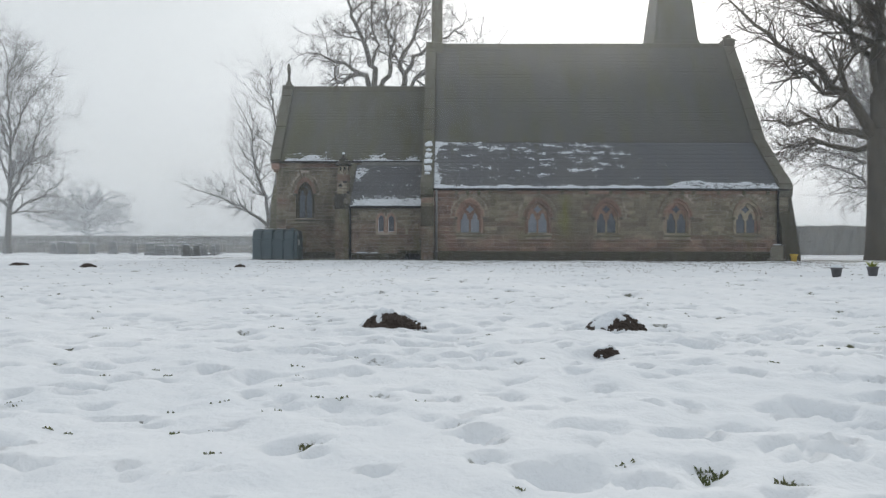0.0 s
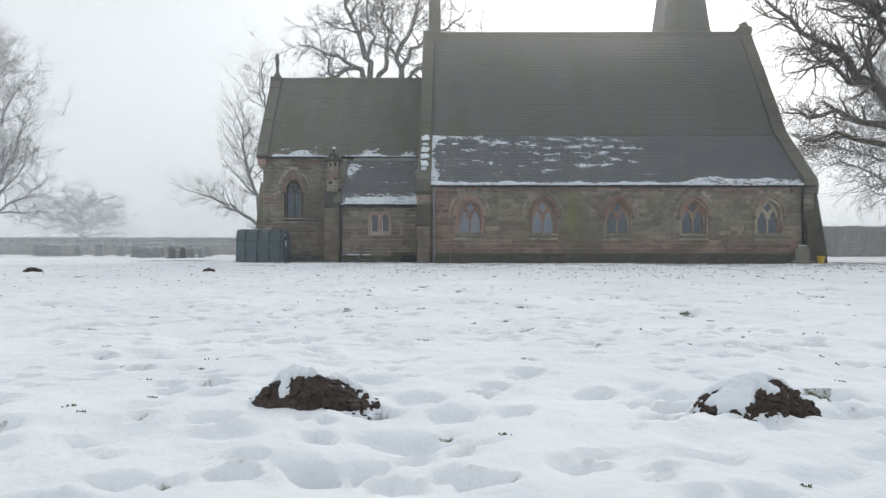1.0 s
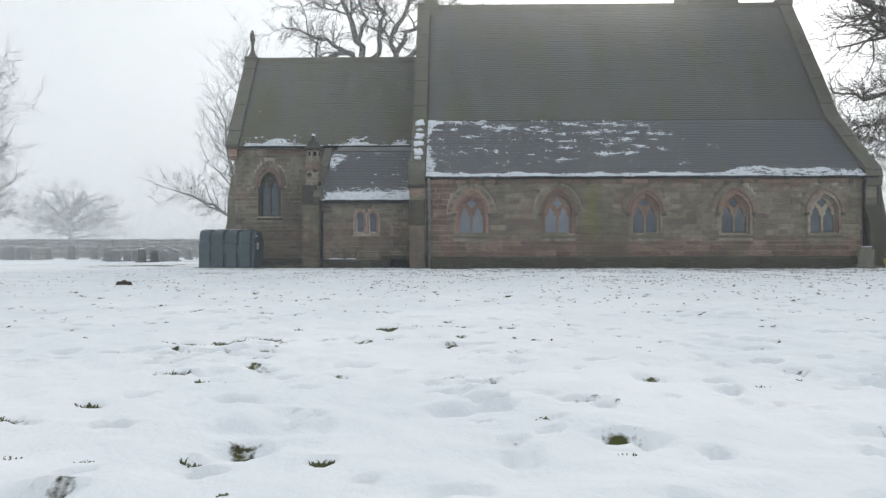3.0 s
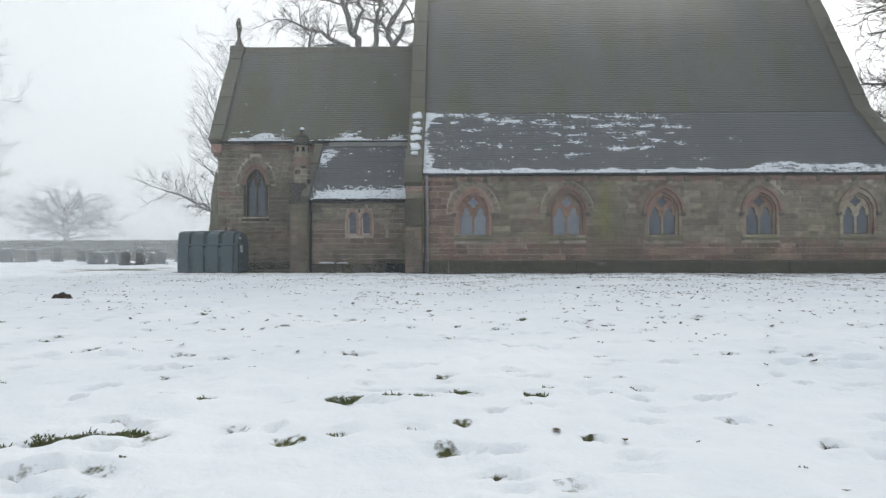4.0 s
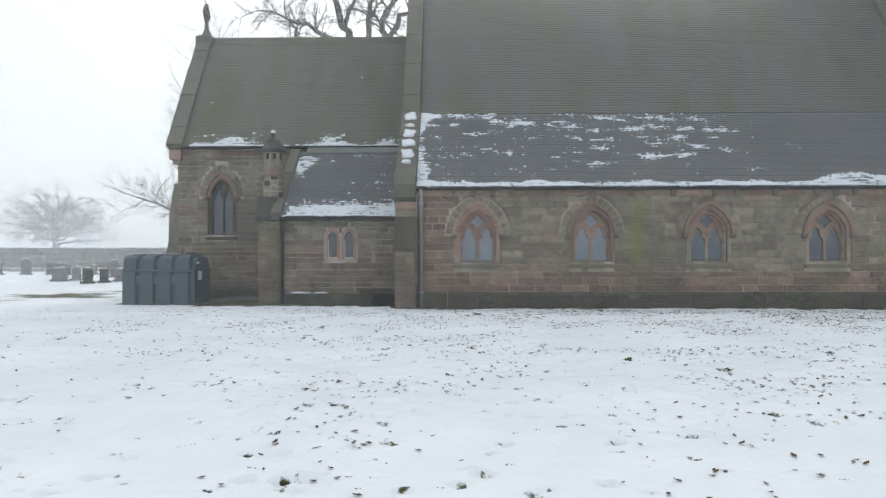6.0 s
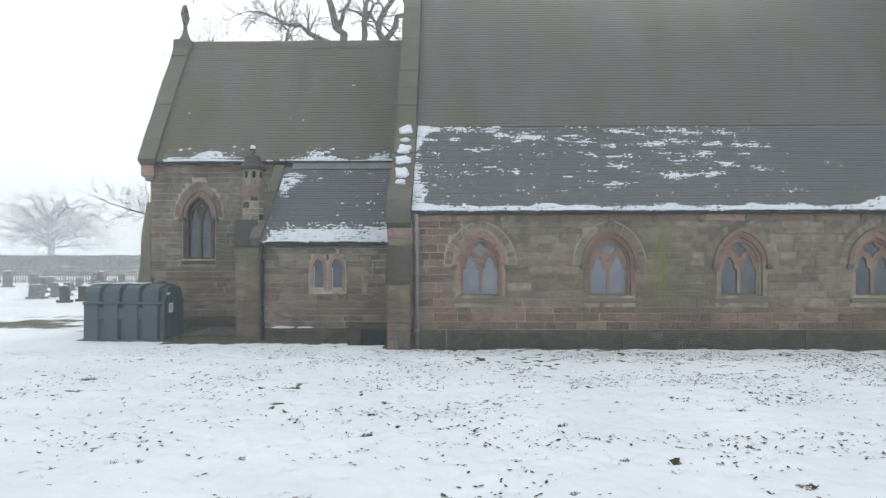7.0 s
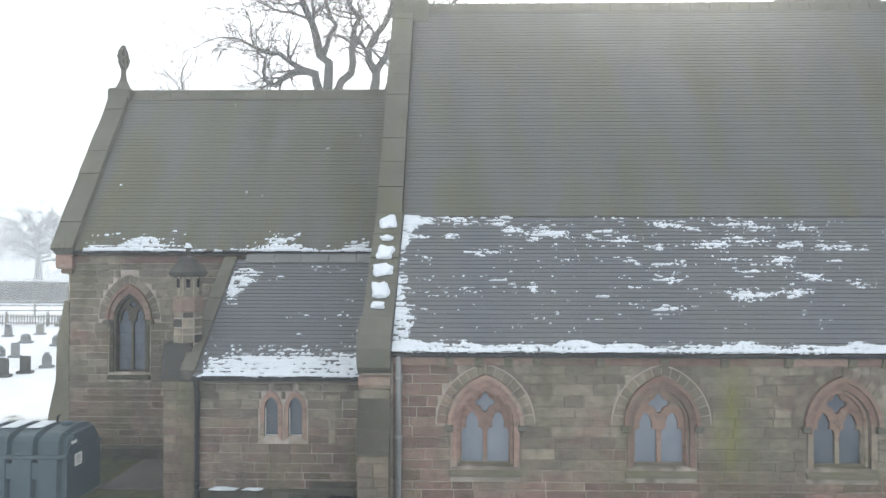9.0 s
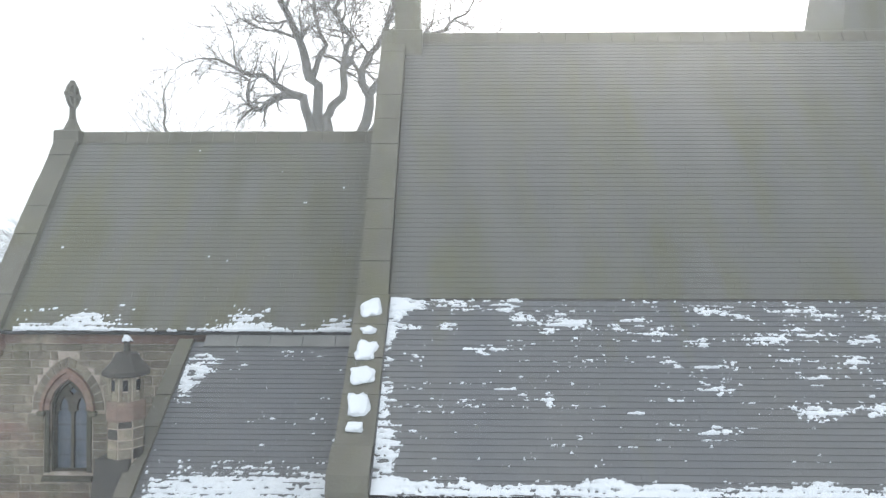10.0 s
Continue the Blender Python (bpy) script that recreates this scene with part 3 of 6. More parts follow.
# eaves course, gutters and downpipes
re_ = random.Random(44)
x = NAVE_X0 + .02
while x < NAVE_X1 - .2:
    e = min(x + re_.choice((.46, .92, .96)) + re_.uniform(-.04, .04), NAVE_X1 - .1)
    part("eaves_block", Geo().box(x, e - .13, NAVE_Y - .03 - re_.uniform(0, .012), NAVE_Y - .002, 2.56, 2.70, .012), STONE_DRESSED, church)
    part("eaves_corbel", Geo().loop_x([(NAVE_Y - .002, 2.53), (NAVE_Y - .05, 2.56), (NAVE_Y - .075, 2.64), (NAVE_Y - .075, 2.70), (NAVE_Y - .002, 2.70)], e - .125, e - .008), STONE_GREEN, church, "greenish stone corbel under the gutter")
    x = e
part("eaves_course", Geo().box(CH_X0 + .02, CH_X1, CH_Y - .04, CH_Y - .002, 4.02, 4.18, .01), STONE_DRESSED, church)


def gutter(x0, x1, y, z, r=.055):
    prof = [(y + r * math.cos(a), z + r * math.sin(a)) for a in np.linspace(math.pi, 2 * math.pi, 9)]
    prof += [(y + (r - .008) * math.cos(a), z + (r - .008) * math.sin(a)) for a in np.linspace(2 * math.pi, math.pi, 9)]
    part("gutter", Geo().loop_x(prof, x0, x1), IRON, church, "black half-round gutter")


gutter(NAVE_X0 + .02, NAVE_X1 - .05, EAVE[0] - .03, EAVE[1] - .015)
gutter(CH_X0 + .25, CH_X1, CH_EAVE[0] - .03, CH_EAVE[1] - .01)
gutter(VE_X0 - .02, VE_X1, VE_EAVE[0] - .03, VE_EAVE[1] - .01)


def downpipe(x, y, z1, mat, r=.042):
    g = Geo().tube([(x, y - .06, z1), (x, y - .05, z1 - .12), (x, y, z1 - .28), (x, y, .0)], [r] * 4, 10)
    for z in (z1 - .35, z1 * .55, .35):
        g.lathe([(r * 1.02, z - .04), (r * 1.35, z - .035), (r * 1.35, z + .035), (r * 1.02, z + .04)], x, y, 10)
    part("downpipe", g, mat, church, "", True)


downpipe(-.50, NAVE_Y - .075, 2.72, PIPE_GREY)
downpipe(-4.0, VE_Y - .08, 2.12, IRON)
downpipe(12.55, NAVE_Y - .075, 2.72, IRON)

# roofs: boarding under courses of tiles
GAUGE, TILE_W = .094, .20


def slope_frame(a, b):
    d = Vector((0, b[0] - a[0], b[1] - a[1]))
    return d.length, d.normalized(), Vector((0, -d.z, d.y)).normalized()


def boarding(name, a, b, x0, x1, label):
    ln, d, n = slope_frame(a, b)
    q = [(a[0], a[1]), (b[0], b[1]), (b[0] - n.y * .12, b[1] - n.z * .12), (a[0] - n.y * .12, a[1] - n.z * .12)]
    return part(name, Geo().loop_x(q, x0, x1), UNDERLAY, church, label)


def tile_places(a, b, x0, x1, seed):
    ln, d, n = slope_frame(a, b)
    r = random.Random(seed)
    out = []
    for j in range(int(ln / GAUGE)):
        x = x0 - (TILE_W / 2 if j % 2 else 0)
        sag = r.uniform(-.004, .004)
        while x < x1 - .03:
            xa, xb = max(x, x0), min(x + TILE_W, x1)
            if xb - xa > .03:
                out.append((xa, xb - .0015, j * GAUGE + sag + r.uniform(-.002, .002), r.uniform(.0150, .0175)))
            x += TILE_W
    return out, Vector((0, a[0], a[1])), d, n


def tile_roof(roof, a, b, x0, x1, mat, seed, picked=None, worn=1.0):
    """Lays the tiles of one slope; picked tells which are objects of their own."""
    places, o, d, n = tile_places(a, b, x0, x1, seed)
    v, f, single = [], [], []
    for xa, xb, s, lift in places:
        if picked and picked(xa, s):
            single.append((xa, xb, s, lift))
            continue
        k = len(v)
        lo, hi = o + d * s, o + d * (s + GAUGE * 1.25)
        for p, up in ((lo, (lift + .010) * worn), (lo, lift * worn - .006), (hi, .012 * worn), (hi, .000)):
            q = p + n * up
            v += [(xa, q.y, q.z), (xb, q.y, q.z)]
        f += [(k, k + 1, k + 5, k + 4), (k + 2, k + 3, k + 1, k), (k, k + 4, k + 6, k + 2), (k + 1, k + 3, k + 7, k + 5)]
    g = Geo()
    g.v, g.f = v, f
    if v:
        tagged(part("tiles", g, mat, roof), kind="stuff")
    if single:
        unit = Geo().add([(0, 0, .026), (1, 0, .026), (0, 0, .01), (1, 0, .01), (0, 1, .012), (1, 1, .012), (0, 1, 0), (1, 1, 0)],
                         [(0, 1, 5, 4), (2, 3, 1, 0), (0, 4, 6, 2), (1, 3, 7, 5)]).mesh("tile", mat)
        for xa, xb, s, lift in single:
            t = new("tile", unit)
            t.parent = roof
            p = o + d * s + n * (lift - .018)
            t.matrix_basis = Matrix(((xb - xa, 0, 0, xa), (0, d.y * GAUGE * 1.25, n.y, p.y), (0, d.z * GAUGE * 1.25, n.z, p.z), (0, 0, 0, 1)))


roof_low = boarding("aisle_roof", EAVE, BEND, NAVE_X0, NAVE_X1 - .3, "grey tiled lower roof slope")
roof_high = boarding("nave_roof", BEND, RIDGE, NAVE_X0, NAVE_X1 - .3, "steep grey tiled nave roof with moss")
roof_ch = boarding("chancel_roof", CH_EAVE, CH_RIDGE, CH_X0 + .1, CH_X1, "steep mossy tiled chancel roof")
roof_ve = boarding("vestry_roof", VE_EAVE, VE_TOP, VE_X0 - .02, VE_X1, "grey tiled lean-to roof")
part("back_roof", Geo().loop_x([mirror(RIDGE), mirror(BEND), (mirror(BEND)[0], BEND[1] - .15), (RIDGE[0], RIDGE[1] - .2)], NAVE_X0, NAVE_X1 - .3), TILE_HIGH, church)
part("back_roof", Geo().loop_x([mirror(BEND), mirror(EAVE), (mirror(EAVE)[0], EAVE[1] - .1), (mirror(BEND)[0], BEND[1] - .15)], NAVE_X0, NAVE_X1 - .3), TILE_HIGH, church)
part("back_roof", Geo().loop_x([CH_RIDGE, (64.5 - CH_EAVE[0], CH_EAVE[1]), (64.5 - CH_EAVE[0], CH_EAVE[1] - .12), (CH_RIDGE[0], CH_RIDGE[1] - .15)], CH_X0 + .1, CH_X1), TILE_HIGH, church)

# ridge tiles
def ridge(x0, x1, y, z, step=.45):
    x, unit = x0, None
    while x < x1 - .05:
        e = min(x + step, x1)
        part("ridge_tile", Geo().loop_x([(y - .16, z - .20), (y - .05, z + .035), (y, z + .065), (y + .05, z + .035), (y + .16, z - .20), (y, z - .02)], x, e - .008), COPING, church)
        x = e


ridge(NAVE_X0, NAVE_X1 - .3, RIDGE[0], RIDGE[1])
ridge(CH_X0 + .3, CH_X1, CH_RIDGE[0], CH_RIDGE[1])
# lead apron between the lean-to and the chancel eave
x = VE_X0 + .22
while x < VE_X1 - .1:
    e = min(x + .55, VE_X1)
    part("lead_flashing", Geo().loop_x([(VE_TOP[0] - .13, VE_TOP[1] - .07), (VE_TOP[0] - .14, VE_TOP[1] - .055), (VE_TOP[0] + .02, VE_TOP[1] + .12), (VE_TOP[0] + .10, VE_TOP[1] + .12), (VE_TOP[0] + .10, VE_TOP[1] - .03)], x, e - .012), LEAD, church, "grey lead flashing strip")
    x = e


# raking copings of the gables, stone by stone
def coping(a, b, x0, x1, lift, step=.62, name="coping_stone"):
    ln, d, n = slope_frame(a, b)
    k = max(1, round(ln / step))
    o = Vector((0, a[0], a[1]))
    for i in range(k):
        p, q = o + d * (ln * i / k), o + d * (ln * (i + 1) / k - .008)
        u = lift + random.Random(i * 7 + int(ln * 100)).uniform(-.012, .012)
        prof = [(p.y + n.y * u, p.z + n.z * u), (q.y + n.y * u, q.z + n.z * u), (q.y - n.y * .16, q.z - n.z * .16), (p.y - n.y * .16, p.z - n.z * .16)]
        part(name, Geo().loop_x(prof, x0, x1), COPING, church)


coping((EAVE[0] + .12, EAVE[1] + .10), BEND, NAVE_X0 - .48, NAVE_X0, .10)
coping(BEND, (RIDGE[0], RIDGE[1] + .02), NAVE_X0 - .48, NAVE_X0 - .02, .13)
coping((EAVE[0] + .12, EAVE[1] + .10), BEND, NAVE_X1 - .38, NAVE_X1 + .10, .13)
coping(BEND, (RIDGE[0], RIDGE[1] + .02), NAVE_X1 - .38, NAVE_X1 + .10, .13)
coping((CH_EAVE[0] + .0, CH_EAVE[1] + .0), CH_RIDGE, CH_X0 - .21, CH_X0 + .24, .12)
coping((VE_EAVE[0] + .05, VE_EAVE[1] + .04), VE_TOP, VE_X0 - .22, VE_X0 + .02, .08)
for a, b in ((mirror(EAVE), mirror(BEND)), (mirror(BEND), RIDGE)):
    for x0, x1 in ((NAVE_X0 - .48, NAVE_X0), (NAVE_X1 - .38, NAVE_X1 + .10)):
        ln, d, n = slope_frame(a, b)
        part("coping_stone", Geo().loop_x([(a[0], a[1] + .12), (b[0], b[1] + .15), (b[0], b[1] - .2), (a[0], a[1] - .2)], x0, x1), COPING, church)
# kneelers at the feet of the gables
for x0, x1, y, z in ((NAVE_X0 - .50, NAVE_X0 + .0, NAVE_Y - .16, 2.52), (NAVE_X1 - .42, NAVE_X1 + .10, NAVE_Y - .08, 2.46)):
    part("kneeler", Geo().loop_x([(y + .20, z - .12), (y + .02, z + .02), (y, z + .12), (y - .04, z + .30), (y + .02, z + .48), (y + .36, z + .72), (y + .75, z + .72), (y + .75, z - .12)], x0, x1), COPING, church, "carved kneeler stone")
part("kneeler", Geo().box(CH_X0 - .18, CH_X0 + .16, CH_Y - .16, CH_Y + .30, 3.90, 4.20, .03).box(CH_X0 - .10, CH_X0 + .12, CH_Y - .10, CH_Y + .30, 3.80, 3.91, .02), STONE_DRESSED, church, "pale red kneeler block")
part("kneeler_corbel", Geo().loop_x([(NAVE_Y + .1, 2.16), (NAVE_Y - .04, 2.18), (NAVE_Y - .13, 2.28), (NAVE_Y - .165, 2.40), (NAVE_Y + .1, 2.40)], NAVE_X0 - .475, NAVE_X0 + .0), STONE_DRESSED, church, "red sandstone corbel below the gable foot")
# apex blocks
part("apex_stone", Geo().box(NAVE_X1 - .40, NAVE_X1 + .12, RIDGE[0] - .28, RIDGE[0] + .28, RIDGE[1] - .15, RIDGE[1] + .22, .05).box(NAVE_X1 - .28, NAVE_X1, RIDGE[0] - .14, RIDGE[0] + .14, RIDGE[1] + .20, RIDGE[1] + .42, .05), COPING, church)

# stone shaft on the gable between nave and chancel
sx = NAVE_X0 + .02
part("gable_shaft", Geo().box(sx - .30, sx + .30, RIDGE[0] - .32, RIDGE[0] + .32, RIDGE[1] - .5, RIDGE[1] + .05, .03)
     .box(sx - .25, sx + .25, RIDGE[0] - .26, RIDGE[0] + .26, RIDGE[1] + .0, 13.4, .03).box(sx - .32, sx + .32, RIDGE[0] - .33, RIDGE[0] + .33, 13.4, 13.6, .04), COPING, church, "square stone chimney shaft on the gable")
# tower with its tapering cap behind the nave
TWX, TWY = 12.38, 38.8
part("tower", Geo().box(TWX - 1.26, TWX + 1.26, TWY - 1.26, TWY + 1.26, -.3, 11.52, .03), STONE_DRESSED, church, "square stone tower behind the nave")
part("spire", Geo().add([(TWX + sx_ * w, TWY + sy_ * w, z) for w, z in ((1.36, 11.50), (1.36, 11.58), (1.20, 11.95), (1.02, 13.6), (.86, 15.0), (.03, 21.0)) for sx_, sy_ in ((-1, -1), (1, -1), (1, 1), (-1, 1))],
                       [(3, 2, 1, 0)] + [(k + i, k + (i + 1) % 4, k + 4 + (i + 1) % 4, k + 4 + i) for k in (0, 4, 8, 12, 16) for i in range(4)]), TILE_HIGH, church, "steep tapering tiled spire")

# wheel cross on the chancel gable
cx, cy, cz = CH_X0 + .02, CH_RIDGE[0], CH_RIDGE[1] + .82
cross = part("cross_base", Geo().box(cx - .26, cx + .26, cy - .24, cy + .24, CH_RIDGE[1] - .25, CH_RIDGE[1] + .08, .04).lathe([(.20, CH_RIDGE[1] + .05), (.12, CH_RIDGE[1] + .22), (.075, CH_RIDGE[1] + .32), (.06, CH_RIDGE[1] + .55)], cx, cy, 8), COPING, church)
ring = Geo().tube([(cx, cy + .20 * math.cos(a), cz + .24 * math.sin(a)) for a in np.linspace(0, 2 * math.pi, 25)], [.042] * 25, 6, False)
ring.box(cx - .045, cx + .045, cy - .045, cy + .045, cz - .32, cz + .31, .015).box(cx - .045, cx + .045, cy - .25, cy + .25, cz - .045, cz + .045, .015)
part("wheel_cross", ring, COPING, church, "small stone wheel cross")

# buttresses
part("end_buttress", Geo().loop_y([(CH_X0 + .02, -.3), (CH_X0 - .50, -.3), (CH_X0 - .40, .9), (CH_X0 - .25, 1.6), (CH_X0 - .23, 2.40), (CH_X0 - .08, 3.25), (CH_X0 + .02, 3.25)], CH_Y - .02, CH_Y + .62), STONE_GREEN, church)
part("end_buttress", Geo().loop_y([(NAVE_X1 - .02, -.3), (NAVE_X1 + .46, -.3), (NAVE_X1 + .42, .4), (NAVE_X1 + .20, 1.7), (NAVE_X1 + .06, 2.5), (NAVE_X1 - .02, 2.5)], NAVE_Y - .04, NAVE_Y + .7), PLINTH, church)
bx0, bx1 = NAVE_X0 - .46, NAVE_X0 - .01
part("buttress", Geo().loop_x([(NAVE_Y + .1, -.3), (NAVE_Y - .34, -.3), (NAVE_Y - .34, 1.36), (NAVE_Y - .12, 2.02), (NAVE_Y - .12, 2.20), (NAVE_Y + .1, 2.25)], bx0, bx1), STONE_BUFF, church, "stepped sandstone buttress")
part("buttress_weathering", Geo().loop_x([(NAVE_Y - .38, 1.30), (NAVE_Y - .38, 1.37), (NAVE_Y - .13, 2.08), (NAVE_Y - .09, 2.0), (NAVE_Y - .33, 1.30)], bx0 - .02, bx1 + .02), PLINTH, church)
part("end_buttress_cap", Geo().loop_x([(NAVE_Y - .30, -.3), (NAVE_Y - .30, 1.2), (NAVE_Y - .02, 1.9), (NAVE_Y - .02, -.3)], NAVE_X1 - .40, NAVE_X1 + .05), PLINTH, church)

# chimney at the corner of the lean-to
CX, CY = -4.40, 28.02
chim = part("chimney", Geo().box(CX - .25, CX + .30, CY - .30, CY + .45, -.3, 2.10, .02), STONE_GREEN, church, "stepped octagonal stone chimney")
OX, OY = CX + .04, CY + .02
part("chimney_core", Geo().lathe([(.245, 2.60), (.245, 3.22)], OX, OY, 8).lathe([(.225, 3.46), (.225, 3.86)], OX, OY, 8), MORTAR_PALE, chim, "pale lime pointing between the stones")
part("chimney_band", Geo().lathe([(.262, 3.20), (.275, 3.23), (.272, 3.45), (.255, 3.48)], OX, OY, 8), STONE_DRESSED, chim, "red sandstone band")
part("chimney_slope", Geo().loop_x([(CY - .35, 2.06), (CY - .35, 2.16), (CY - .22, 2.68), (CY + .20, 2.68), (CY + .20, 2.06)], CX - .28, CX + .20), SLATE_DARK, chim, "blackened stone offset")
part("chimney_cap", Geo().lathe([(.27, 3.82), (.335, 3.85), (.345, 3.90), (.30, 3.94), (.20, 4.05), (.17, 4.12), (.15, 4.15), (.05, 4.17), (.04, 4.29), (.075, 4.31), (.02, 4.34)], OX, OY, 8), SLATE_DARK, chim, "flared dark stone cap")


def chimney_stone(a0, a1, z0, z1, rad, mat):
    q = [(OX + rr * math.cos(a), OY + rr * math.sin(a)) for a, rr in ((a0, rad), (a1, rad), (a1, rad - .10), (a0, rad - .10))]
    part("chimney_stone", Geo().add([(x, y, z0) for x, y in q] + [(x, y, z1) for x, y in q], [(3, 2, 1, 0), (4, 5, 6, 7), (0, 1, 5, 4), (1, 2, 6, 5), (2, 3, 7, 6), (3, 0, 4, 7)]), mat, chim)


rc = random.Random(17)
for row, (z0, z1) in enumerate(((2.66, 2.82), (2.82, 2.94), (2.94, 3.10), (3.10, 3.21))):
    for k in range(8):
        a0, a1 = math.pi * k / 4 + .05, math.pi * (k + 1) / 4 - .05
        chimney_stone(a0, a1, z0 + .012, z1 - .012, .257, SLATE_DARK if rc.random() < .2 else STONE_PATCHED)
for k in range(8):
    # posts of the smoke lantern, with a block below and above each opening
    a = math.pi * (k + .5) / 4
    chimney_stone(a - .34, a - .16, 3.49, 3.83, .236, STONE_PATCHED)
    chimney_stone(a + .16, a + .34, 3.49, 3.83, .236, STONE_PATCHED)
    chimney_stone(a - .13, a + .13, 3.49, 3.60, .232, STONE_PATCHED)
    # a near-black block on the face stands for the shade in the opening
    hole = part("slot_shade_block", Geo().box(-.032, .032, -.012, .012, 3.63, 3.78), DARK, chim)
    hole.matrix_basis = pose(OX + .218 * math.cos(a), OY + .218 * math.sin(a), 0, 0, 0, math.degrees(a) + 90)

part("air_vent", Geo().box(4.20, 4.44, NAVE_Y - .085, NAVE_Y - .05, .20, .31, .008), COPING, church, "small pale vent block in the plinth")
part("air_vent", Geo().box(-2.72, -2.46, VE_Y - .085, VE_Y - .05, .10, .22, .008), COPING, church)

for x0, x1, z0, z1 in ((-1.79, -1.68, 1.02, 1.26), (-1.78, -1.67, 1.27, 1.52), (-1.80, -1.68, 1.53, 1.72), (-1.84, -1.62, 1.73, 1.84)):
    part("repair_stone", Geo().box(x0, x1, VE_Y - .026, VE_Y + .004, z0, z1, .008), STONE_PATCHED, church, "pale stone let into the wall")

# low coal hatch at the foot of the lean-to
hatch = part("coal_hatch", plate([(-2.05, -.3), (-1.09, -.3), (-1.09, .38), (-2.05, .38)], [[(-1.80, -.2)] + arc(-1.48, .32, .10, .27, 6) + [(-1.16, -.2)]], 27.30, 27.60), PLINTH, church, "low masonry hatch with a dark arched opening")
# near-black panel puts the dark of the unlit inside into its colour
part("hatch_shade_panel", Geo().box(-1.86, -1.12, 27.50, 27.54, -.3, .34), DARK, hatch)
part("wall_pipe", Geo().tube([(-1.14, 26.70, .86), (-1.13, 26.68, .60), (-1.12, 26.70, .30)], [.022, .018, .012], 6), IRON, church)


# windows
def glazing(name, cx, a, z0, zs, za, y, lights, oculus, pane_mats, sill, hood, bars=False):
    win = new(name)
    win.parent = church
    holes = [cusped(cx + dx, la, z0 + .03, lzs, lza) for dx, la, lzs, lza in lights]
    if oculus:
        ox, oz, orad = oculus
        holes.append([(cx + ox + orad * (1 + .24 * math.cos(4 * t)) * math.cos(t), oz + orad * (1 + .24 * math.cos(4 * t)) * math.sin(t)) for t in np.linspace(0, 2 * math.pi, 29)[:-1]])
    dim = PLINTH if bars else STONE_DRESSED
    part("tracery", plate(lancet(cx, a - .002, z0 + .002, zs, za - .003), holes, y + .13, y + .23), dim, win, "dark stone tracery" if bars else "red sandstone tracery")
    # chamfered inner order
    part("window_frame", Geo().band([(cx - a + .04, z0 + .01)] + arc(cx, a - .04, zs, za - .062) + [(cx + a - .04, z0 + .01)], lancet(cx, a - .004, z0 + .01, zs, za - .006), y + .06, y + .128), dim, win)
    if bars:
        part("window_surround", Geo().band(arc(cx, a, zs, za), arc(cx, a + .085, zs, za + .125), y - .022, y + .02), STONE_DRESSED, win, "dressed pale red arch")
        for x0, x1 in ((cx - a - .085, cx - a), (cx + a, cx + a + .085)):
            part("window_jamb", Geo().box(x0, x1, y - .018, y + .02, z0, zs - .003, .006), PLINTH, win, "dark stone jamb")
    else:
        part("window_surround", Geo().band([(cx - a, z0)] + arc(cx, a, zs, za) + [(cx + a, z0)], lancet(cx, a + .085, z0, zs, za + .125), y - .022, y + .02), STONE_DRESSED, win, "dressed red sandstone surround")
    if hood:
        part("hood_mould", Geo().band(arc(cx, a + .088, zs, za + .128), arc(cx, a + .145, zs, za + .205), y - .075, y - .002), STONE_DRESSED, win, "projecting hood mould")
        for s in (-1, 1):
            x = cx + s * (a + .12)
            part("hood_stop", Geo().box(x - .06, x + .06, y - .085, y - .002, zs - .10, zs, .02), COPING, win)
    k = 0
    for dx, la, lzs, lza in lights:
        part("pane", Geo().box(cx + dx - la - .012, cx + dx + la + .012, y + .172, y + .182, z0 + .02, lza + .012), pane_mats[k % len(pane_mats)], win)
        for z in np.arange(z0 + .25, lza - .05, .27) if bars else ():
            part("saddle_bar", Geo().box(cx + dx - la, cx + dx + la, y + .160, y + .170, z, z + .012), IRON, win)
        k += 1
    if oculus:
        part("pane", Geo().box(cx - orad - .05, cx + orad + .05, y + .172, y + .182, oz - orad - .02, oz + orad + .05), pane_mats[-1], win)
    if sill:
        w = a + .085
        part("sill", Geo().loop_x([(y + .13, z0 + .03), (y - .055, z0 - .085), (y - .065, z0 - .095), (y - .065, z0 - .14), (y + .13, z0 - .14)], cx - w - .02, cx + w + .02), PLINTH if bars else STONE_GREEN, win, "dark sloping sill" if bars else "sloping green-stained sill")
    return win


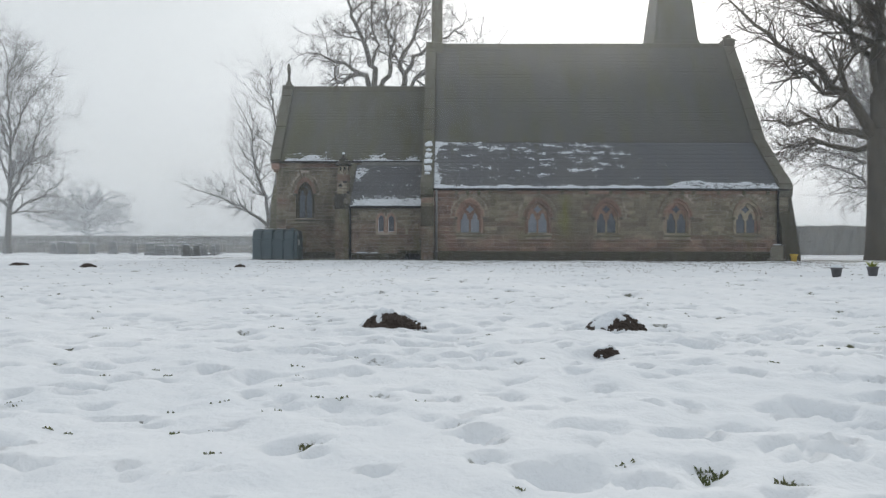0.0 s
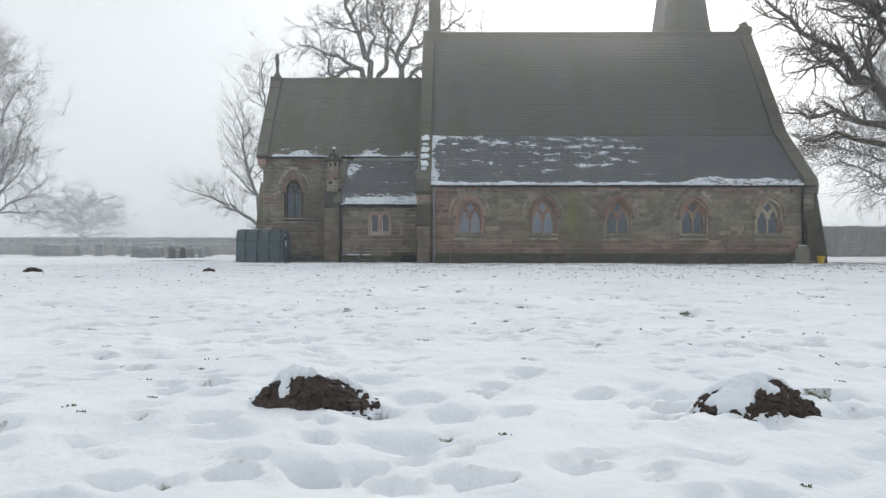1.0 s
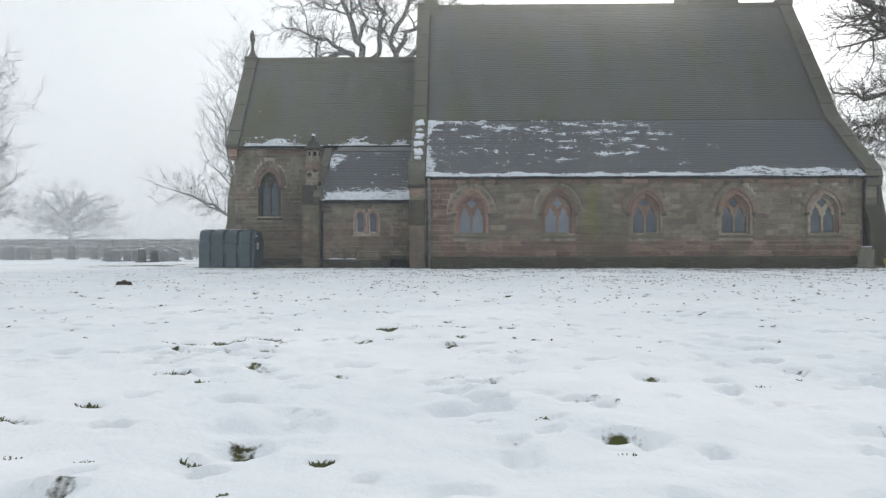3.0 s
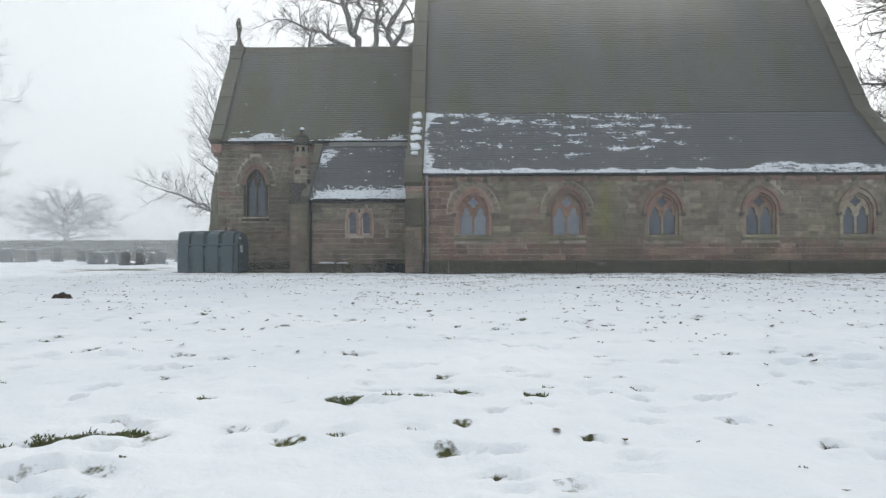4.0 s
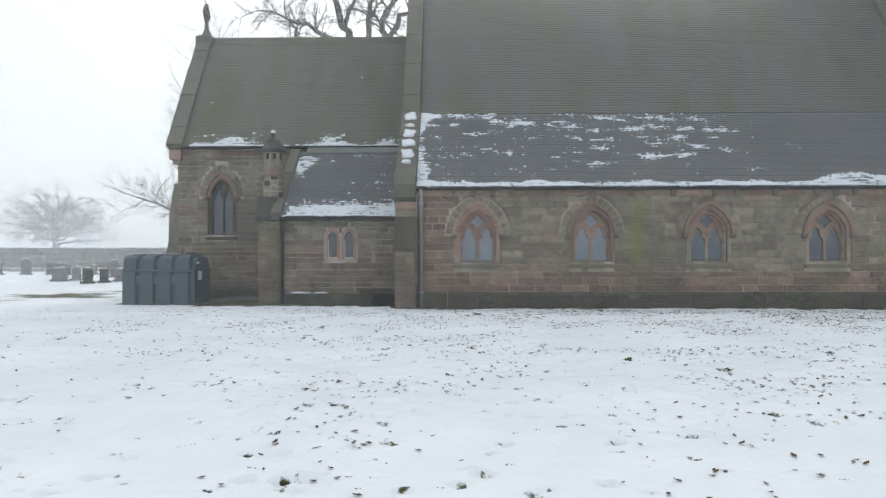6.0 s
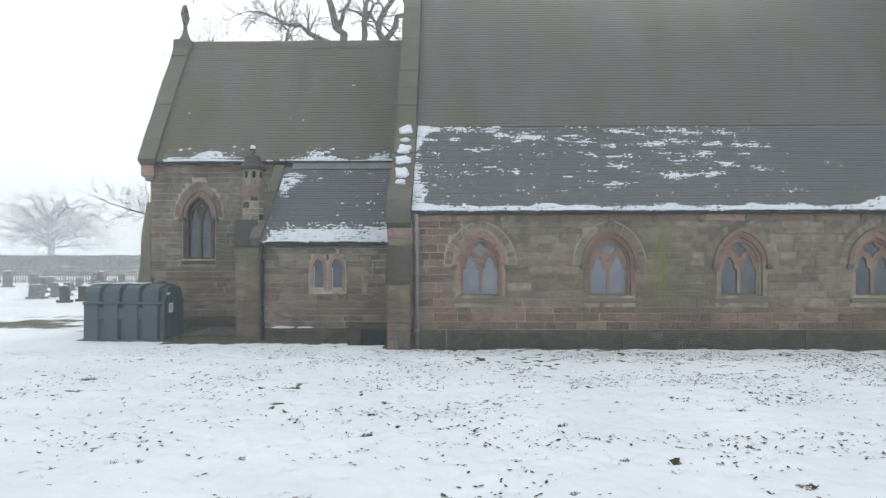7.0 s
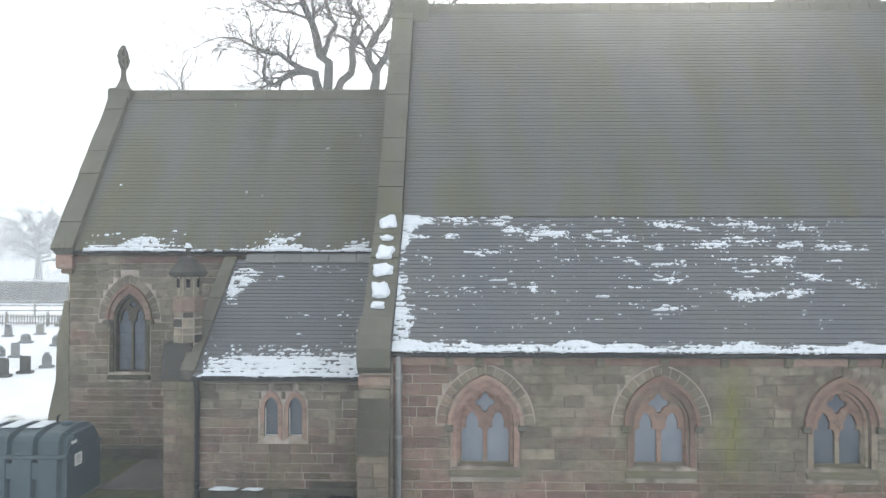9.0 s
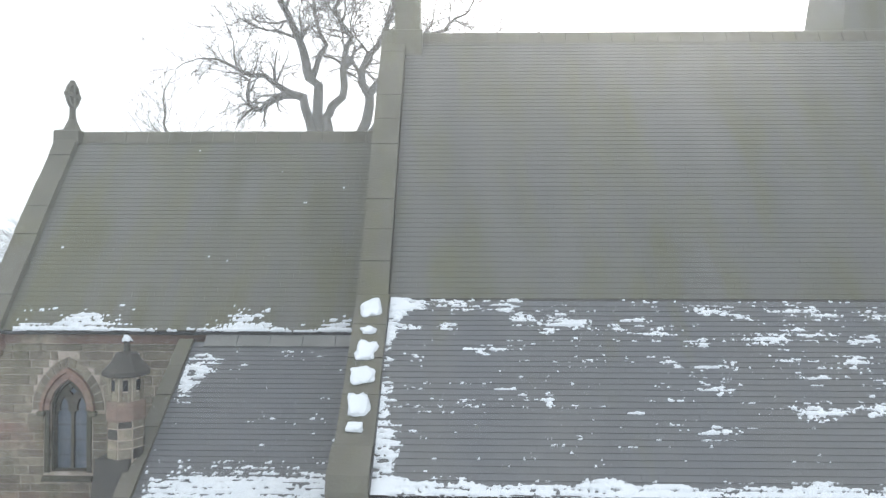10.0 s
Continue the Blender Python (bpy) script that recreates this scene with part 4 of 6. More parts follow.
for k, c in enumerate(WINDOWS):
    mats = [[PANE_PALE], [PANE_PALE], [PANE_DARK], [PANE_DARK], [PANE_DARK]][k]
    glazing("nave_window", c, .42, 1.05, 1.68, 2.22, NAVE_Y, [(-.195, .162, 1.56, 1.84), (.195, .162, 1.56, 1.84)], (0, 1.975, .122), mats, True, True)
glazing("chancel_window", -6.35, .33, 1.78, 2.86, 3.40, CH_Y, [(-.155, .130, 2.78, 3.06), (.155, .130, 2.78, 3.06)], (0, 3.165, .055), [PANE_DARK], True, True, True)
for c in (-2.77, -2.36):
    w = new("vestry_window")
    w.parent = church
    part("window_surround", Geo().band([(c - .115, 1.12)] + arc(c, .115, 1.60, 1.80, 6) + [(c + .115, 1.12)], lancet(c, .19, 1.06, 1.60, 1.91, 6), VE_Y - .02, VE_Y + .03), STONE_DRESSED, w)
    part("pane", Geo().box(c - .125, c + .125, VE_Y + .07, VE_Y + .08, 1.12, 1.82), PANE_DARK, w)
    g = Geo()
    for k in range(-7, 12):
        for s in (-1, 1):
            # diamond leading, cut to the light's width
            z = 1.16 + k * .085
            p, q = (c - .115, z), (c + .115, z + .23)
            if s < 0:
                p, q = (c - .115, z + .23), (c + .115, z)
            if min(p[1], q[1]) < 1.13 or max(p[1], q[1]) > 1.72:
                continue
            g.tube([(p[0], VE_Y + .064, p[1]), (q[0], VE_Y + .064, q[1])], [.005, .005], 4)
    part("leading", g, LEAD, w, "diamond lead lattice")
    part("window_bead", Geo().box(c - .115, c + .115, VE_Y + .045, VE_Y + .062, 1.13, 1.150).box(c - .115, c - .100, VE_Y + .045, VE_Y + .062, 1.13, 1.60), WHITE, w)


# ---- snow lying on the roofs ----
def roof_snow(label, a, b, x0, x1, cover, seed, step=.022, thick=.035, comb=.30):
    """Snow caught on a slope: cover(x, s) gives how much of it lies there (s metres up from the eave)."""
    ln, d, n = slope_frame(a, b)
    xs, ss = np.arange(x0, x1, step), np.arange(-.02, ln, step)
    u, w = np.meshgrid(xs, ss)
    rough = .55 * vnoise(u / .16 + seed, w / .05, seed) + .5 * vnoise(u / .045, w / .03 + seed, seed + 1) + .35 * vnoise(u / .6, w / .2, seed + 2) + .32 * vnoise(u / .021, w / .017, seed + 4)
    step_wave = comb * (.5 - (w / GAUGE + .08 * vnoise(u / .5, w / .5, seed + 3)) % 1.0)
    h = np.clip((cover(u, w) + rough + step_wave - .75) * .6, -.2, 1)
    keep = h > 0
    cell = keep[:-1, :-1] | keep[1:, :-1] | keep[:-1, 1:] | keep[1:, 1:]
    up = np.where(keep, .024 + thick * np.minimum(h * 2.2, 1), .008)
    P = np.stack([u, a[0] + d.y * w + n.y * up, a[1] + d.z * w + n.z * up], -1).reshape(-1, 3)
    k = np.arange(u.size).reshape(u.shape)
    q = np.stack([k[:-1, :-1], k[:-1, 1:], k[1:, 1:], k[1:, :-1]], -1)[cell]
    used, inv = np.unique(q, return_inverse=True)
    g = Geo()
    g.v, g.f = [tuple(p) for p in P[used]], [tuple(r) for r in inv.reshape(-1, 4)]
    return tagged(part("roof_snow", g, SNOW, None, "", True), label, "snow", kind="stuff")


bump = lambda x, c, r: np.exp(-((x - c) / r) ** 2)
edge = lambda s, top, soft: np.clip((top - s) / soft, 0, 1)


# patches left on the lower roof (x, s, width)
WEST_PATCHES = [(-.36, 3.02, .25), (.48, 3.04, .32), (1.09, 2.99, .18), (1.33, 2.79, .19), (1.85, 2.98, .2), (2.03, 2.73, .3), (1.71, 2.53, .13), (.28, 2.63, .2), (.81, 2.16, .15), (-.15, 2.05, .16), (.56, 1.32, .19),
                (.03, 2.31, .1), (3.24, 2.53, .16), (2.98, 2.76, .12), (2.70, 2.54, .1), (2.76, 1.12, .13), (3.12, 1.58, .15), (3.32, 1.95, .1), (3.35, 1.35, .12), (3.09, .97, .09), (1.61, 1.32, .1), (-.2, 2.6, .14), (-.25, 1.55, .12)]
EAST_PATCHES = [(3.83, 2.31, .18), (3.69, 1.88, .1), (4.07, 1.91, .15), (3.84, 1.50, .2), (3.66, .91, .14), (4.12, 2.94, .24), (4.56, 2.72, .2), (4.77, 2.38, .28), (5.5, 2.88, .42), (5.39, 2.53, .38), (5.08, 1.99, .24),
                (5.22, 1.68, .26), (5.10, 1.17, .32), (6.12, 2.38, .3), (5.79, 1.99, .19), (6.48, 2.83, .22), (6.88, 2.36, .3), (7.24, 2.30, .16), (6.81, 1.42, .22), (6.2, 1.58, .17), (5.7, 1.22, .2), (8.48, 1.64, .24)]


def aisle_cover(x, s):
    eave = 1.5 * edge(s, .22 + .26 * bump(x, 9.15, .55) + .22 * np.clip((x - 9.0) / .6, 0, 1) - .05 * np.clip((x - 11) / 1.5, 0, 1) + .05 * np.sin(x * 2.3) * np.sin(x * 5.1), .10)
    left = 1.3 * edge(x, -.36 + .17 * bump(s, 3.0, .35) + .16 * bump(s, .45, .55) - .10 * bump(s, 1.9, .4), .20)
    patch = np.zeros_like(x)
    for cx_, cs, w in WEST_PATCHES + EAST_PATCHES:
        patch = np.maximum(patch, (.71 + 1.15 * w) * np.exp(-((x - cx_) / (.04 + w * 1.15)) ** 2 - ((s - cs) / (.03 + w * .40)) ** 2))
    spare = -.20 + .10 * edge(x, 7.6, 1.0) * np.clip(s / 2.5, 0, 1) - .25 * np.clip((x - 7.4) / .6, 0, 1)
    return eave + left + patch + spare


def chancel_cover(x, s):
    return 1.3 * edge(s, .17 + .32 * bump(x, -6.0, .45) + .14 * bump(x, -6.9, .35) + .30 * bump(x, -3.3, .5) + .20 * bump(x, -1.6, .3), .26) * (1 - .6 * bump(x, -4.6, .3)) - .25 - .5 * np.clip((s - .45) / .2, 0, 1)


def vestry_cover(x, s):
    low = 1.35 * edge(s, .70 + .14 * bump(x, -2.6, .5) - .16 * bump(x, -3.9, .35), .42) * edge(-x, 3.98, .12)
    verge = 1.15 * edge(x, -3.62 + .25 * bump(s, 2.5, .3), .25) * np.clip((s - 1.55) / .3, 0, 1) * edge(s, 2.72, .1)
    return low + verge - .2


roof_snow("broken patches of snow on the lower nave roof", EAVE, BEND, NAVE_X0 + .02, NAVE_X1 - .42, aisle_cover, 31, step=.015, comb=.75, thick=.022)
roof_snow("thin lines of snow along the chancel eave", CH_EAVE, CH_RIDGE, CH_X0 + .42, CH_X1 - .05, chancel_cover, 37, comb=1.0, thick=.025)
roof_snow("snow sheet along the eave of the lean-to roof", VE_EAVE, VE_TOP, VE_X0 + .06, VE_X1 - .03, vestry_cover, 43, comb=1.0, thick=.03)


def snow_cushion(x, y, z, rx, ry, rz, tilt, seed, label, group=""):
    bm = bmesh.new()
    bmesh.ops.create_icosphere(bm, subdivisions=3, radius=1)
    for v in bm.verts:
        k = 1 + .5 * noise.noise(v.co * 1.5 + Vector((seed, 0, 0))) + .10 * noise.noise(v.co * 4.5 + Vector((0, seed, 0)))
        q = Vector((max(-1, min(1, v.co.x * 1.25)), max(-1, min(1, v.co.y * 1.25)), v.co.z)) * k
        v.co = Vector((q.x * rx, q.y * ry, max(q.z, -.35) * rz))
    ob = part("snow_cushion", bm, SNOW, None, "", True)
    ob.matrix_basis = pose(x, y, z, tilt, 0, 0)
    return tagged(ob, label, "snow", group)


ln, d, n = slope_frame((EAVE[0] + .12, EAVE[1] + .10), BEND)
for k, (s, half, wide) in enumerate(((.68, .06, .10), (1.02, .15, .13), (1.50, .13, .15), (1.92, .15, .13), (2.28, .06, .10), (2.70, .15, .13))):
    p = Vector((0, EAVE[0] + .12, EAVE[1] + .10)) + d * s + n * .125
    snow_cushion(NAVE_X0 - .24, p.y, p.z, wide, half, .038, math.degrees(math.atan2(d.z, d.y)), 3.1 * k, "lump of snow on a gable coping stone", "snow on the coping")
snow_cushion(CX + .04, CY + .02, 4.335, .055, .055, .07, 0, 9.0, "little cap of snow on the chimney top")
snow_cushion(-3.55, VE_Y - .10, .275, .20, .05, .03, 0, 4.0, "strip of snow on the plinth", "snow on the plinth")
snow_cushion(-3.05, VE_Y - .10, .275, .14, .04, .022, 0, 5.0, "strip of snow on the plinth", "snow on the plinth")

# ---- oil tank ----
tank = thing("oil_tank", "dark green ribbed plastic oil tank with frosted top", "oil tank")
TX0, TX1, TY0, TY1, TH = -7.92, -6.17, 27.32, 28.52, 1.24
seg = (TX1 - TX0) / 4
for k in range(4):
    x0, x1 = TX0 + k * seg, TX0 + (k + 1) * seg
    prof = [(TY0 - .02, -.06), (TY0, .06), (TY0 + .015, .78), (TY0 + .055, .83), (TY0 + .075, 1.08), (TY0 + .11, 1.15), (TY0 + .19, 1.195), (TY0 + .50, TH), (TY1 - .50, TH), (TY1 - .19, 1.195), (TY1 - .075, 1.08), (TY1 - .015, .78), (TY1, -.06)]
    g = Geo()
    rings = [(x0 + .0, .84, .0), (x0 + .035, 1.0, .0), (x1 - .095, 1.0, .0), (x1 - .055, .84, .0), (x1 + .012, .84, .0)]
    m = len(prof)
    mid = ((TY0 + TY1) / 2)
    for x, sc, _ in rings:
        g.v += [(x, mid + (y - mid) * (1 - (1 - sc) * .8), z if z < .5 else z - (1 - sc) * .45) for y, z in prof]
    for i in range(len(rings) - 1):
        g.f += [(i * m + j + 1, i * m + j, (i + 1) * m + j, (i + 1) * m + j + 1) for j in range(m - 1)]
    g.f += [tuple(range(m)), tuple(range(5 * m - 1, 4 * m - 1, -1))]
    part("tank_bay", g, TANK, tank)
    # moulded foot recess between the bays
    if k:
        part("rib_web", Geo().box(x0 - .075, x0 + .035, TY0 + .02, TY0 + .16, .46, .74, .02), TANK, tank)
part("tank_end", Geo().loop_x([(TY0 + .06, -.06), (TY0 + .08, .86), (TY0 + .30, 1.16), (TY1 - .30, 1.16), (TY1 - .08, .86), (TY1 - .06, -.06)], TX1 - .02, TX1 + .045), TANK, tank)
part("waist_band", Geo().box(TX0 + .0, TX1 + .055, TY0 + .015, TY1 - .015, .80, .855, .012), TANK, tank)
part("tank_label", Geo().box(TX1 + .046, TX1 + .052, TY0 + .30, TY0 + .52, .60, .82), WHITE, tank, "white notice with unreadable print")
for k in range(4):
    part("label_print", Geo().box(TX1 + .0521, TX1 + .0535, TY0 + .33, TY0 + .49 - .03 * (k % 2), .64 + .04 * k, .652 + .04 * k), IRON, tank)
part("tank_label", Geo().box(TX1 + .046, TX1 + .052, TY0 + .20, TY0 + .36, 1.0, 1.05), WHITE, tank)
part("filler_cap", Geo().lathe([(.10, TH - .02), (.10, TH + .03), (.085, TH + .05), (.03, TH + .055)], TX1 - .25, TY0 + .60, 14), TANK, tank)
part("vent_pipe", Geo().tube([(TX1 - .55, TY0 + .8, TH - .02), (TX1 - .55, TY0 + .8, TH + .09), (TX1 - .50, TY0 + .8, TH + .11)], [.02] * 3, 8), IRON, tank)
for k in range(3):
    frost = part("top_frost", Geo().box(-.135, .135, -.24, .24, 0, .012, .005), SNOW, tank, "thin frost on the bay top")
    frost.matrix_basis = pose(TX0 + (k + .42) * seg, TY0 + .58, TH - .002)
part("base_slab", Geo().box(TX0 - .12, TX1 + .14, TY0 - .03, TY1 + .1, -.2, .02, .01), PLINTH, tank)
# paved strip between tank and chancel
tagged(part("pavement", Geo().box(TX1 + .15, VE_X0 - .75, 28.2, CH_Y - .08, -.2, .035, .01), PAVING), "damp stone paving beside the chancel", "paving", kind="structure")


# ---- gravestones ----
def gravestone(x, y, w, h, style, mat, turn=0.0, lean=0.0, label=""):
    g = thing("gravestone", label, "gravestone", "gravestones in the churchyard")
    a = w / 2
    if style == "round":
        prof = [(-a, -.15), (-a, h - a * .8)] + [(-a * math.cos(t), h - a * .8 + a * .8 * math.sin(t)) for t in np.linspace(.2, math.pi - .2, 9)] + [(a, h - a * .8), (a, -.15)]
    elif style == "gothic":
        prof = lancet(0, a, -.15, h - a * 1.2, h, 6)
    elif style == "shoulder":
        prof = [(-a, -.15), (-a, h - .16), (-a * .72, h - .12)] + [(-a * .62 * math.cos(t), h - .10 + .10 * math.sin(t)) for t in np.linspace(0, math.pi, 7)] + [(a * .72, h - .12), (a, h - .16), (a, -.15)]
    elif style == "cross":
        prof = [(-.09, -.1), (-.07, h * .58), (-a, h * .60), (-a, h * .76), (-.07, h * .78), (-.07, h), (.07, h), (.07, h * .78), (a, h * .76), (a, h * .60), (.07, h * .58), (.09, -.1)]
    else:
        prof = [(-a, -.15), (-a, h - .03), (-a + .05, h), (a - .05, h), (a, h - .03), (a, -.15)]
    part("slab", Geo().loop_y(prof, -.05, .05), mat, g)
    part("base", Geo().box(-a - .08, a + .08, -.13, .13, -.2, .10, .02), mat, g)
    part("snow_rim", Geo().box(-a * .6, a * .6, -.045, .045, h - .004, h + .02, .008), SNOW, g)
    g.matrix_basis = pose(x, y, 0, lean, lean * .5, turn)
    return g


STYLES = ("round", "square", "gothic", "shoulder", "square", "round")
GR = [(-17.5, 41.17, 0.76, 0.62), (-20.14, 45.77, 0.63, 0.76), (-22.2, 50.07, 0.39, 0.65), (-17.32, 42.22, 0.42, 0.65), (-17.45, 43.36, 0.34, 0.6), (-19.81, 47.72, 0.53, 0.44), (-15.11, 39.11, 0.41, 0.66), (-14.78, 39.82, 0.36, 0.61), (-17.83, 46.81, 0.38, 0.49), (-14.71, 40.97, 0.33, 0.58), (-17.19, 46.81, 0.43, 0.54), (-14.53, 41.79, 0.34, 0.62), (-22.38, 54.97, 0.57, 0.54), (-19.09, 50.8, 0.36, 0.48),
      (-29.6, 50.8, .55, .82), (-28.4, 50.6, .8, .85), (-27.3, 51.0, .45, .8), (-26.5, 50.4, .5, .8), (-25.2, 50.9, .62, .95), (-23.5, 50.6, .5, .8), (-21.1, 50.9, .4, .6), (-20.0, 51.2, .5, .9), (-18.6, 50.8, .4, .8), (-17.4, 51.0, .4, .75)]
rg = random.Random(21)
for k, (x, y, w, h) in enumerate(GR):
    dark = k not in (12, 16, 20)
    gravestone(x, y, w * .92, h, "gothic" if h > 1.4 else STYLES[k % 6], GRAVE_DARK if dark else GRAVE_PALE, rg.uniform(-8, 8), rg.uniform(-3, 3),
               ("tall pointed grey headstone standing in snow" if h > 1.4 else "dark weathered headstone standing in snow" if dark else "pale sandstone headstone standing in snow"))
for k in range(14):
    x = -25.5 - k * .95 + rg.uniform(-.4, .4)
    y = rg.choice((40.5, 42.5, 45.0, 48.0)) + rg.uniform(-.4, .4)
    gravestone(x, y, rg.uniform(.5, .8), rg.uniform(.6, 1.1), STYLES[rg.randrange(6)], GRAVE_PALE if k % 5 == 0 else GRAVE_DARK, rg.uniform(-8, 8), rg.uniform(-4, 4),
               "pale sandstone headstone standing in snow" if k % 5 == 0 else "dark weathered headstone standing in snow")
gravestone(12.15, 25.55, .42, .62, "round", GRAVE_PALE, -6, 2, "small pale round-topped headstone against the church wall")


def bucket(x, y, r, h, mat, label):
    g = thing("flower_pot", label, "flower pot")
    part("pot", Geo().lathe([(r * .7, -.02), (r, h * .85), (r * 1.12, h * .86), (r * 1.12, h), (r * .9, h), (r * .85, h * .8)], 0, 0, 14), mat, g, "", True)
    return g


p = bucket(0, 0, .12, .26, YELLOW, "small yellow plastic flower pot by the church wall")
p.matrix_basis = pose(12.72, 25.4, ground_z(12.72, 25.4))
for x, plant in ((6.57, False), (7.18, True)):
    p = bucket(0, 0, .085, .16, POT, "grey grave vase with a yellow-green plant" if plant else "dark grave vase capped with snow")
    z = ground_z(x, 11.7)
    p.matrix_basis = pose(x, 11.7, z)
    if plant:
        g = Geo()
        for k in range(60):
            a, t = rg.uniform(0, 6.28), rg.uniform(.02, .09)
            b = (t * math.cos(a), t * math.sin(a))
            g.add([(b[0] * .4 - .008, b[1] * .4, .14), (b[0] * .4 + .008, b[1] * .4, .14), (b[0] * 1.4, b[1] * 1.4, .17 + rg.uniform(.02, .11))], [(0, 1, 2)])
        part("plant", g, simple("yellow_green_leaves", (.20, .24, .04), (.30, .32, .06), 20.0, .6), p)
    else:
        c = part("snow_cap", Geo().lathe([(.09, .15), (.085, .18), (.05, .205), (.01, .21)], 0, 0, 12), SNOW, p, "", True)

# ---- molehills ----
def sheet(u, v, z, keep=None):
    """A grid of points as a mesh; keep: which cells stay."""
    n0, n1 = u.shape
    k = np.arange(n0 * n1).reshape(n0, n1)
    q = np.stack([k[:-1, :-1], k[:-1, 1:], k[1:, 1:], k[1:, :-1]], -1)
    q = q.reshape(-1, 4) if keep is None else q[keep]
    used, inv = np.unique(q, return_inverse=True)
    g = Geo()
    g.v = [tuple(p) for p in np.stack([u, v, z], -1).reshape(-1, 3)[used]]
    g.f = [tuple(f) for f in inv.reshape(-1, 4)]
    return g


def molehill(x, y, w, h, seed, snowy, gap, crest=0.0):
    """A soil heap; snowy: how far the snow reaches over it, gap: where along it the soil lies open."""
    m = thing("molehill", "heap of dark crumbly soil half covered by snow", "molehill", "molehills in the lawn")
    r, base = random.Random(seed), ground_z(x, y)
    u, v = np.meshgrid(np.linspace(-.62 * w, .62 * w, 110), np.linspace(-.42 * w, .46 * w, 84))
    q = (u / (w * .54)) ** 2 + (v / (w * .36)) ** 2
    big = 1 + .35 * vnoise(u / (w * .22) + seed, v / (w * .22), seed)
    hump = h * np.clip(1 - q, 0, 1) ** .7 * big
    crumb = np.abs(vnoise(u / .030 + seed, v / .030, seed + 1)) * .014 + np.abs(vnoise(u / .013, v / .013 + seed, seed + 2)) * .009 + vnoise(u / .006, v / .006, seed + 3) * .003
    inside = q < 1.2
    part("soil", sheet(u, v, hump * .9 - .012 + crumb * (w / .36) ** .5 - .02 * np.clip((q - .9) / .3, 0, 1), inside[1:, 1:]), SOIL, m, "dark crumbly soil")
    g, unit = Geo(), []
    for k in range(7):
        bm = bmesh.new()
        bmesh.ops.create_icosphere(bm, subdivisions=2, radius=1)
        for p in bm.verts:
            p.co *= 1 + .55 * noise.noise(p.co * 1.3 + Vector((seed + k * 9, 0, 0))) + .35 * noise.noise(p.co * 3.5 + Vector((0, seed, k)))
        unit.append(([tuple(p.co) for p in bm.verts], [tuple(p.index for p in f.verts) for f in bm.faces]))
        bm.free()
    for k in range(420):
        a, d = r.uniform(0, 6.283), math.sqrt(r.random()) * 1.06
        px, py = .54 * w * d * math.cos(a), .36 * w * d * math.sin(a)
        if py > .2 * w:
            continue
        s = (r.uniform(.004, .010) if r.random() < .7 else r.uniform(.010, .021)) * (w / .36) ** .6
        i, j = int((px / (1.24 * w) + .5) * 109), int((py + .42 * w) / (.88 * w) * 83)
        pz = float(hump[min(j, 83), min(max(i, 0), 109)]) * .9 - .008
        a, (vs, fs) = r.uniform(0, 6.283), unit[k % 7]
        g.add([(px + s * (c[0] * math.cos(a) - c[1] * math.sin(a)), py + s * (c[0] * math.sin(a) + c[1] * math.cos(a)), pz + s * c[2] * .85) for c in vs], fs)
    tagged(part("crumbs", g, SOIL, m), kind="stuff")
    lump = vnoise(u / (w * .17) + seed, v / (w * .17), seed + 5) * .5 + vnoise(u / (w * .07), v / (w * .07) + seed, seed + 6) * .3 + vnoise(u / (w * .03), v / (w * .03), seed + 7) * .14
    lie = (v / w) * 2.6 + snowy + lump - .75 * np.exp(-((u / w - gap) / (.17 + .1 * crest)) ** 2) * np.clip(.9 + crest - 4 * v / w, 0, 1) * (1 + .5 * crest)
    lie = np.where(q > 1.0, np.maximum(lie, .05 + .5 * lump), lie)
    thick = np.clip(lie, 0, .5) ** .6 * .034 * (w / .36)
    z = hump - .004 + thick * np.clip(1.9 - q, 0, 1) - .035 * np.clip((q - 1.05) / .5, 0, 1)
    keep = (lie > 0) & (q < 1.62)
    z = np.where(keep, z, hump - .016)
    part("snow_cover", sheet(u, v, z, (keep[:-1, :-1] | keep[1:, :-1] | keep[:-1, 1:] | keep[1:, 1:])), SNOW, m, "soft snow lying over the heap", True)
    m.matrix_basis = pose(x, y, base - .002)


molehill(-.315, 4.05, .34, .086, 3, .34, .14, .55)
molehill(.975, 4.00, .31, .080, 8, .46, .30)
molehill(.735, 3.16, .10, .032, 12, .22, .0)
molehill(-8.2, 15.5, .36, .09, 15, -.3, .1)
molehill(-10.28, 16.3, .46, .08, 17, -.3, .0)
molehill(-5.03, 16.45, .24, .08, 19, -.2, .1)

# ---- grass tufts and fallen leaves ----
rt = random.Random(5)
g = Geo()
for x, y, r, b in TUFTS:
    for k in range(int((20 + 4200 * r) * b * b)):
        a, q = rt.uniform(0, 6.28), r * .85 * math.sqrt(rt.random())
        px, py = x + q * math.cos(a) * 1.3, y + q * math.sin(a)
        if bare_at(px, py) < .42:
            continue
        z, ln, t = ground_z(px, py), rt.uniform(.004, .013) * (1 if b <= 1 else 1.15) * (1 if rt.random() < .95 else 2.0), rt.uniform(0, 6.28)
        dx, dy, w = ln * .6 * math.cos(t), ln * .6 * math.sin(t), rt.uniform(.0014, .0034)
        g.add([(px - w, py, z - .006), (px + w, py, z - .006), (px + dx * .5 + w * .7, py + dy * .5, z + ln * .6), (px + dx * .5 - w * .7, py + dy * .5, z + ln * .6), (px + dx, py + dy, z + ln * .85)],
              [(0, 1, 2, 3), (3, 2, 4)])
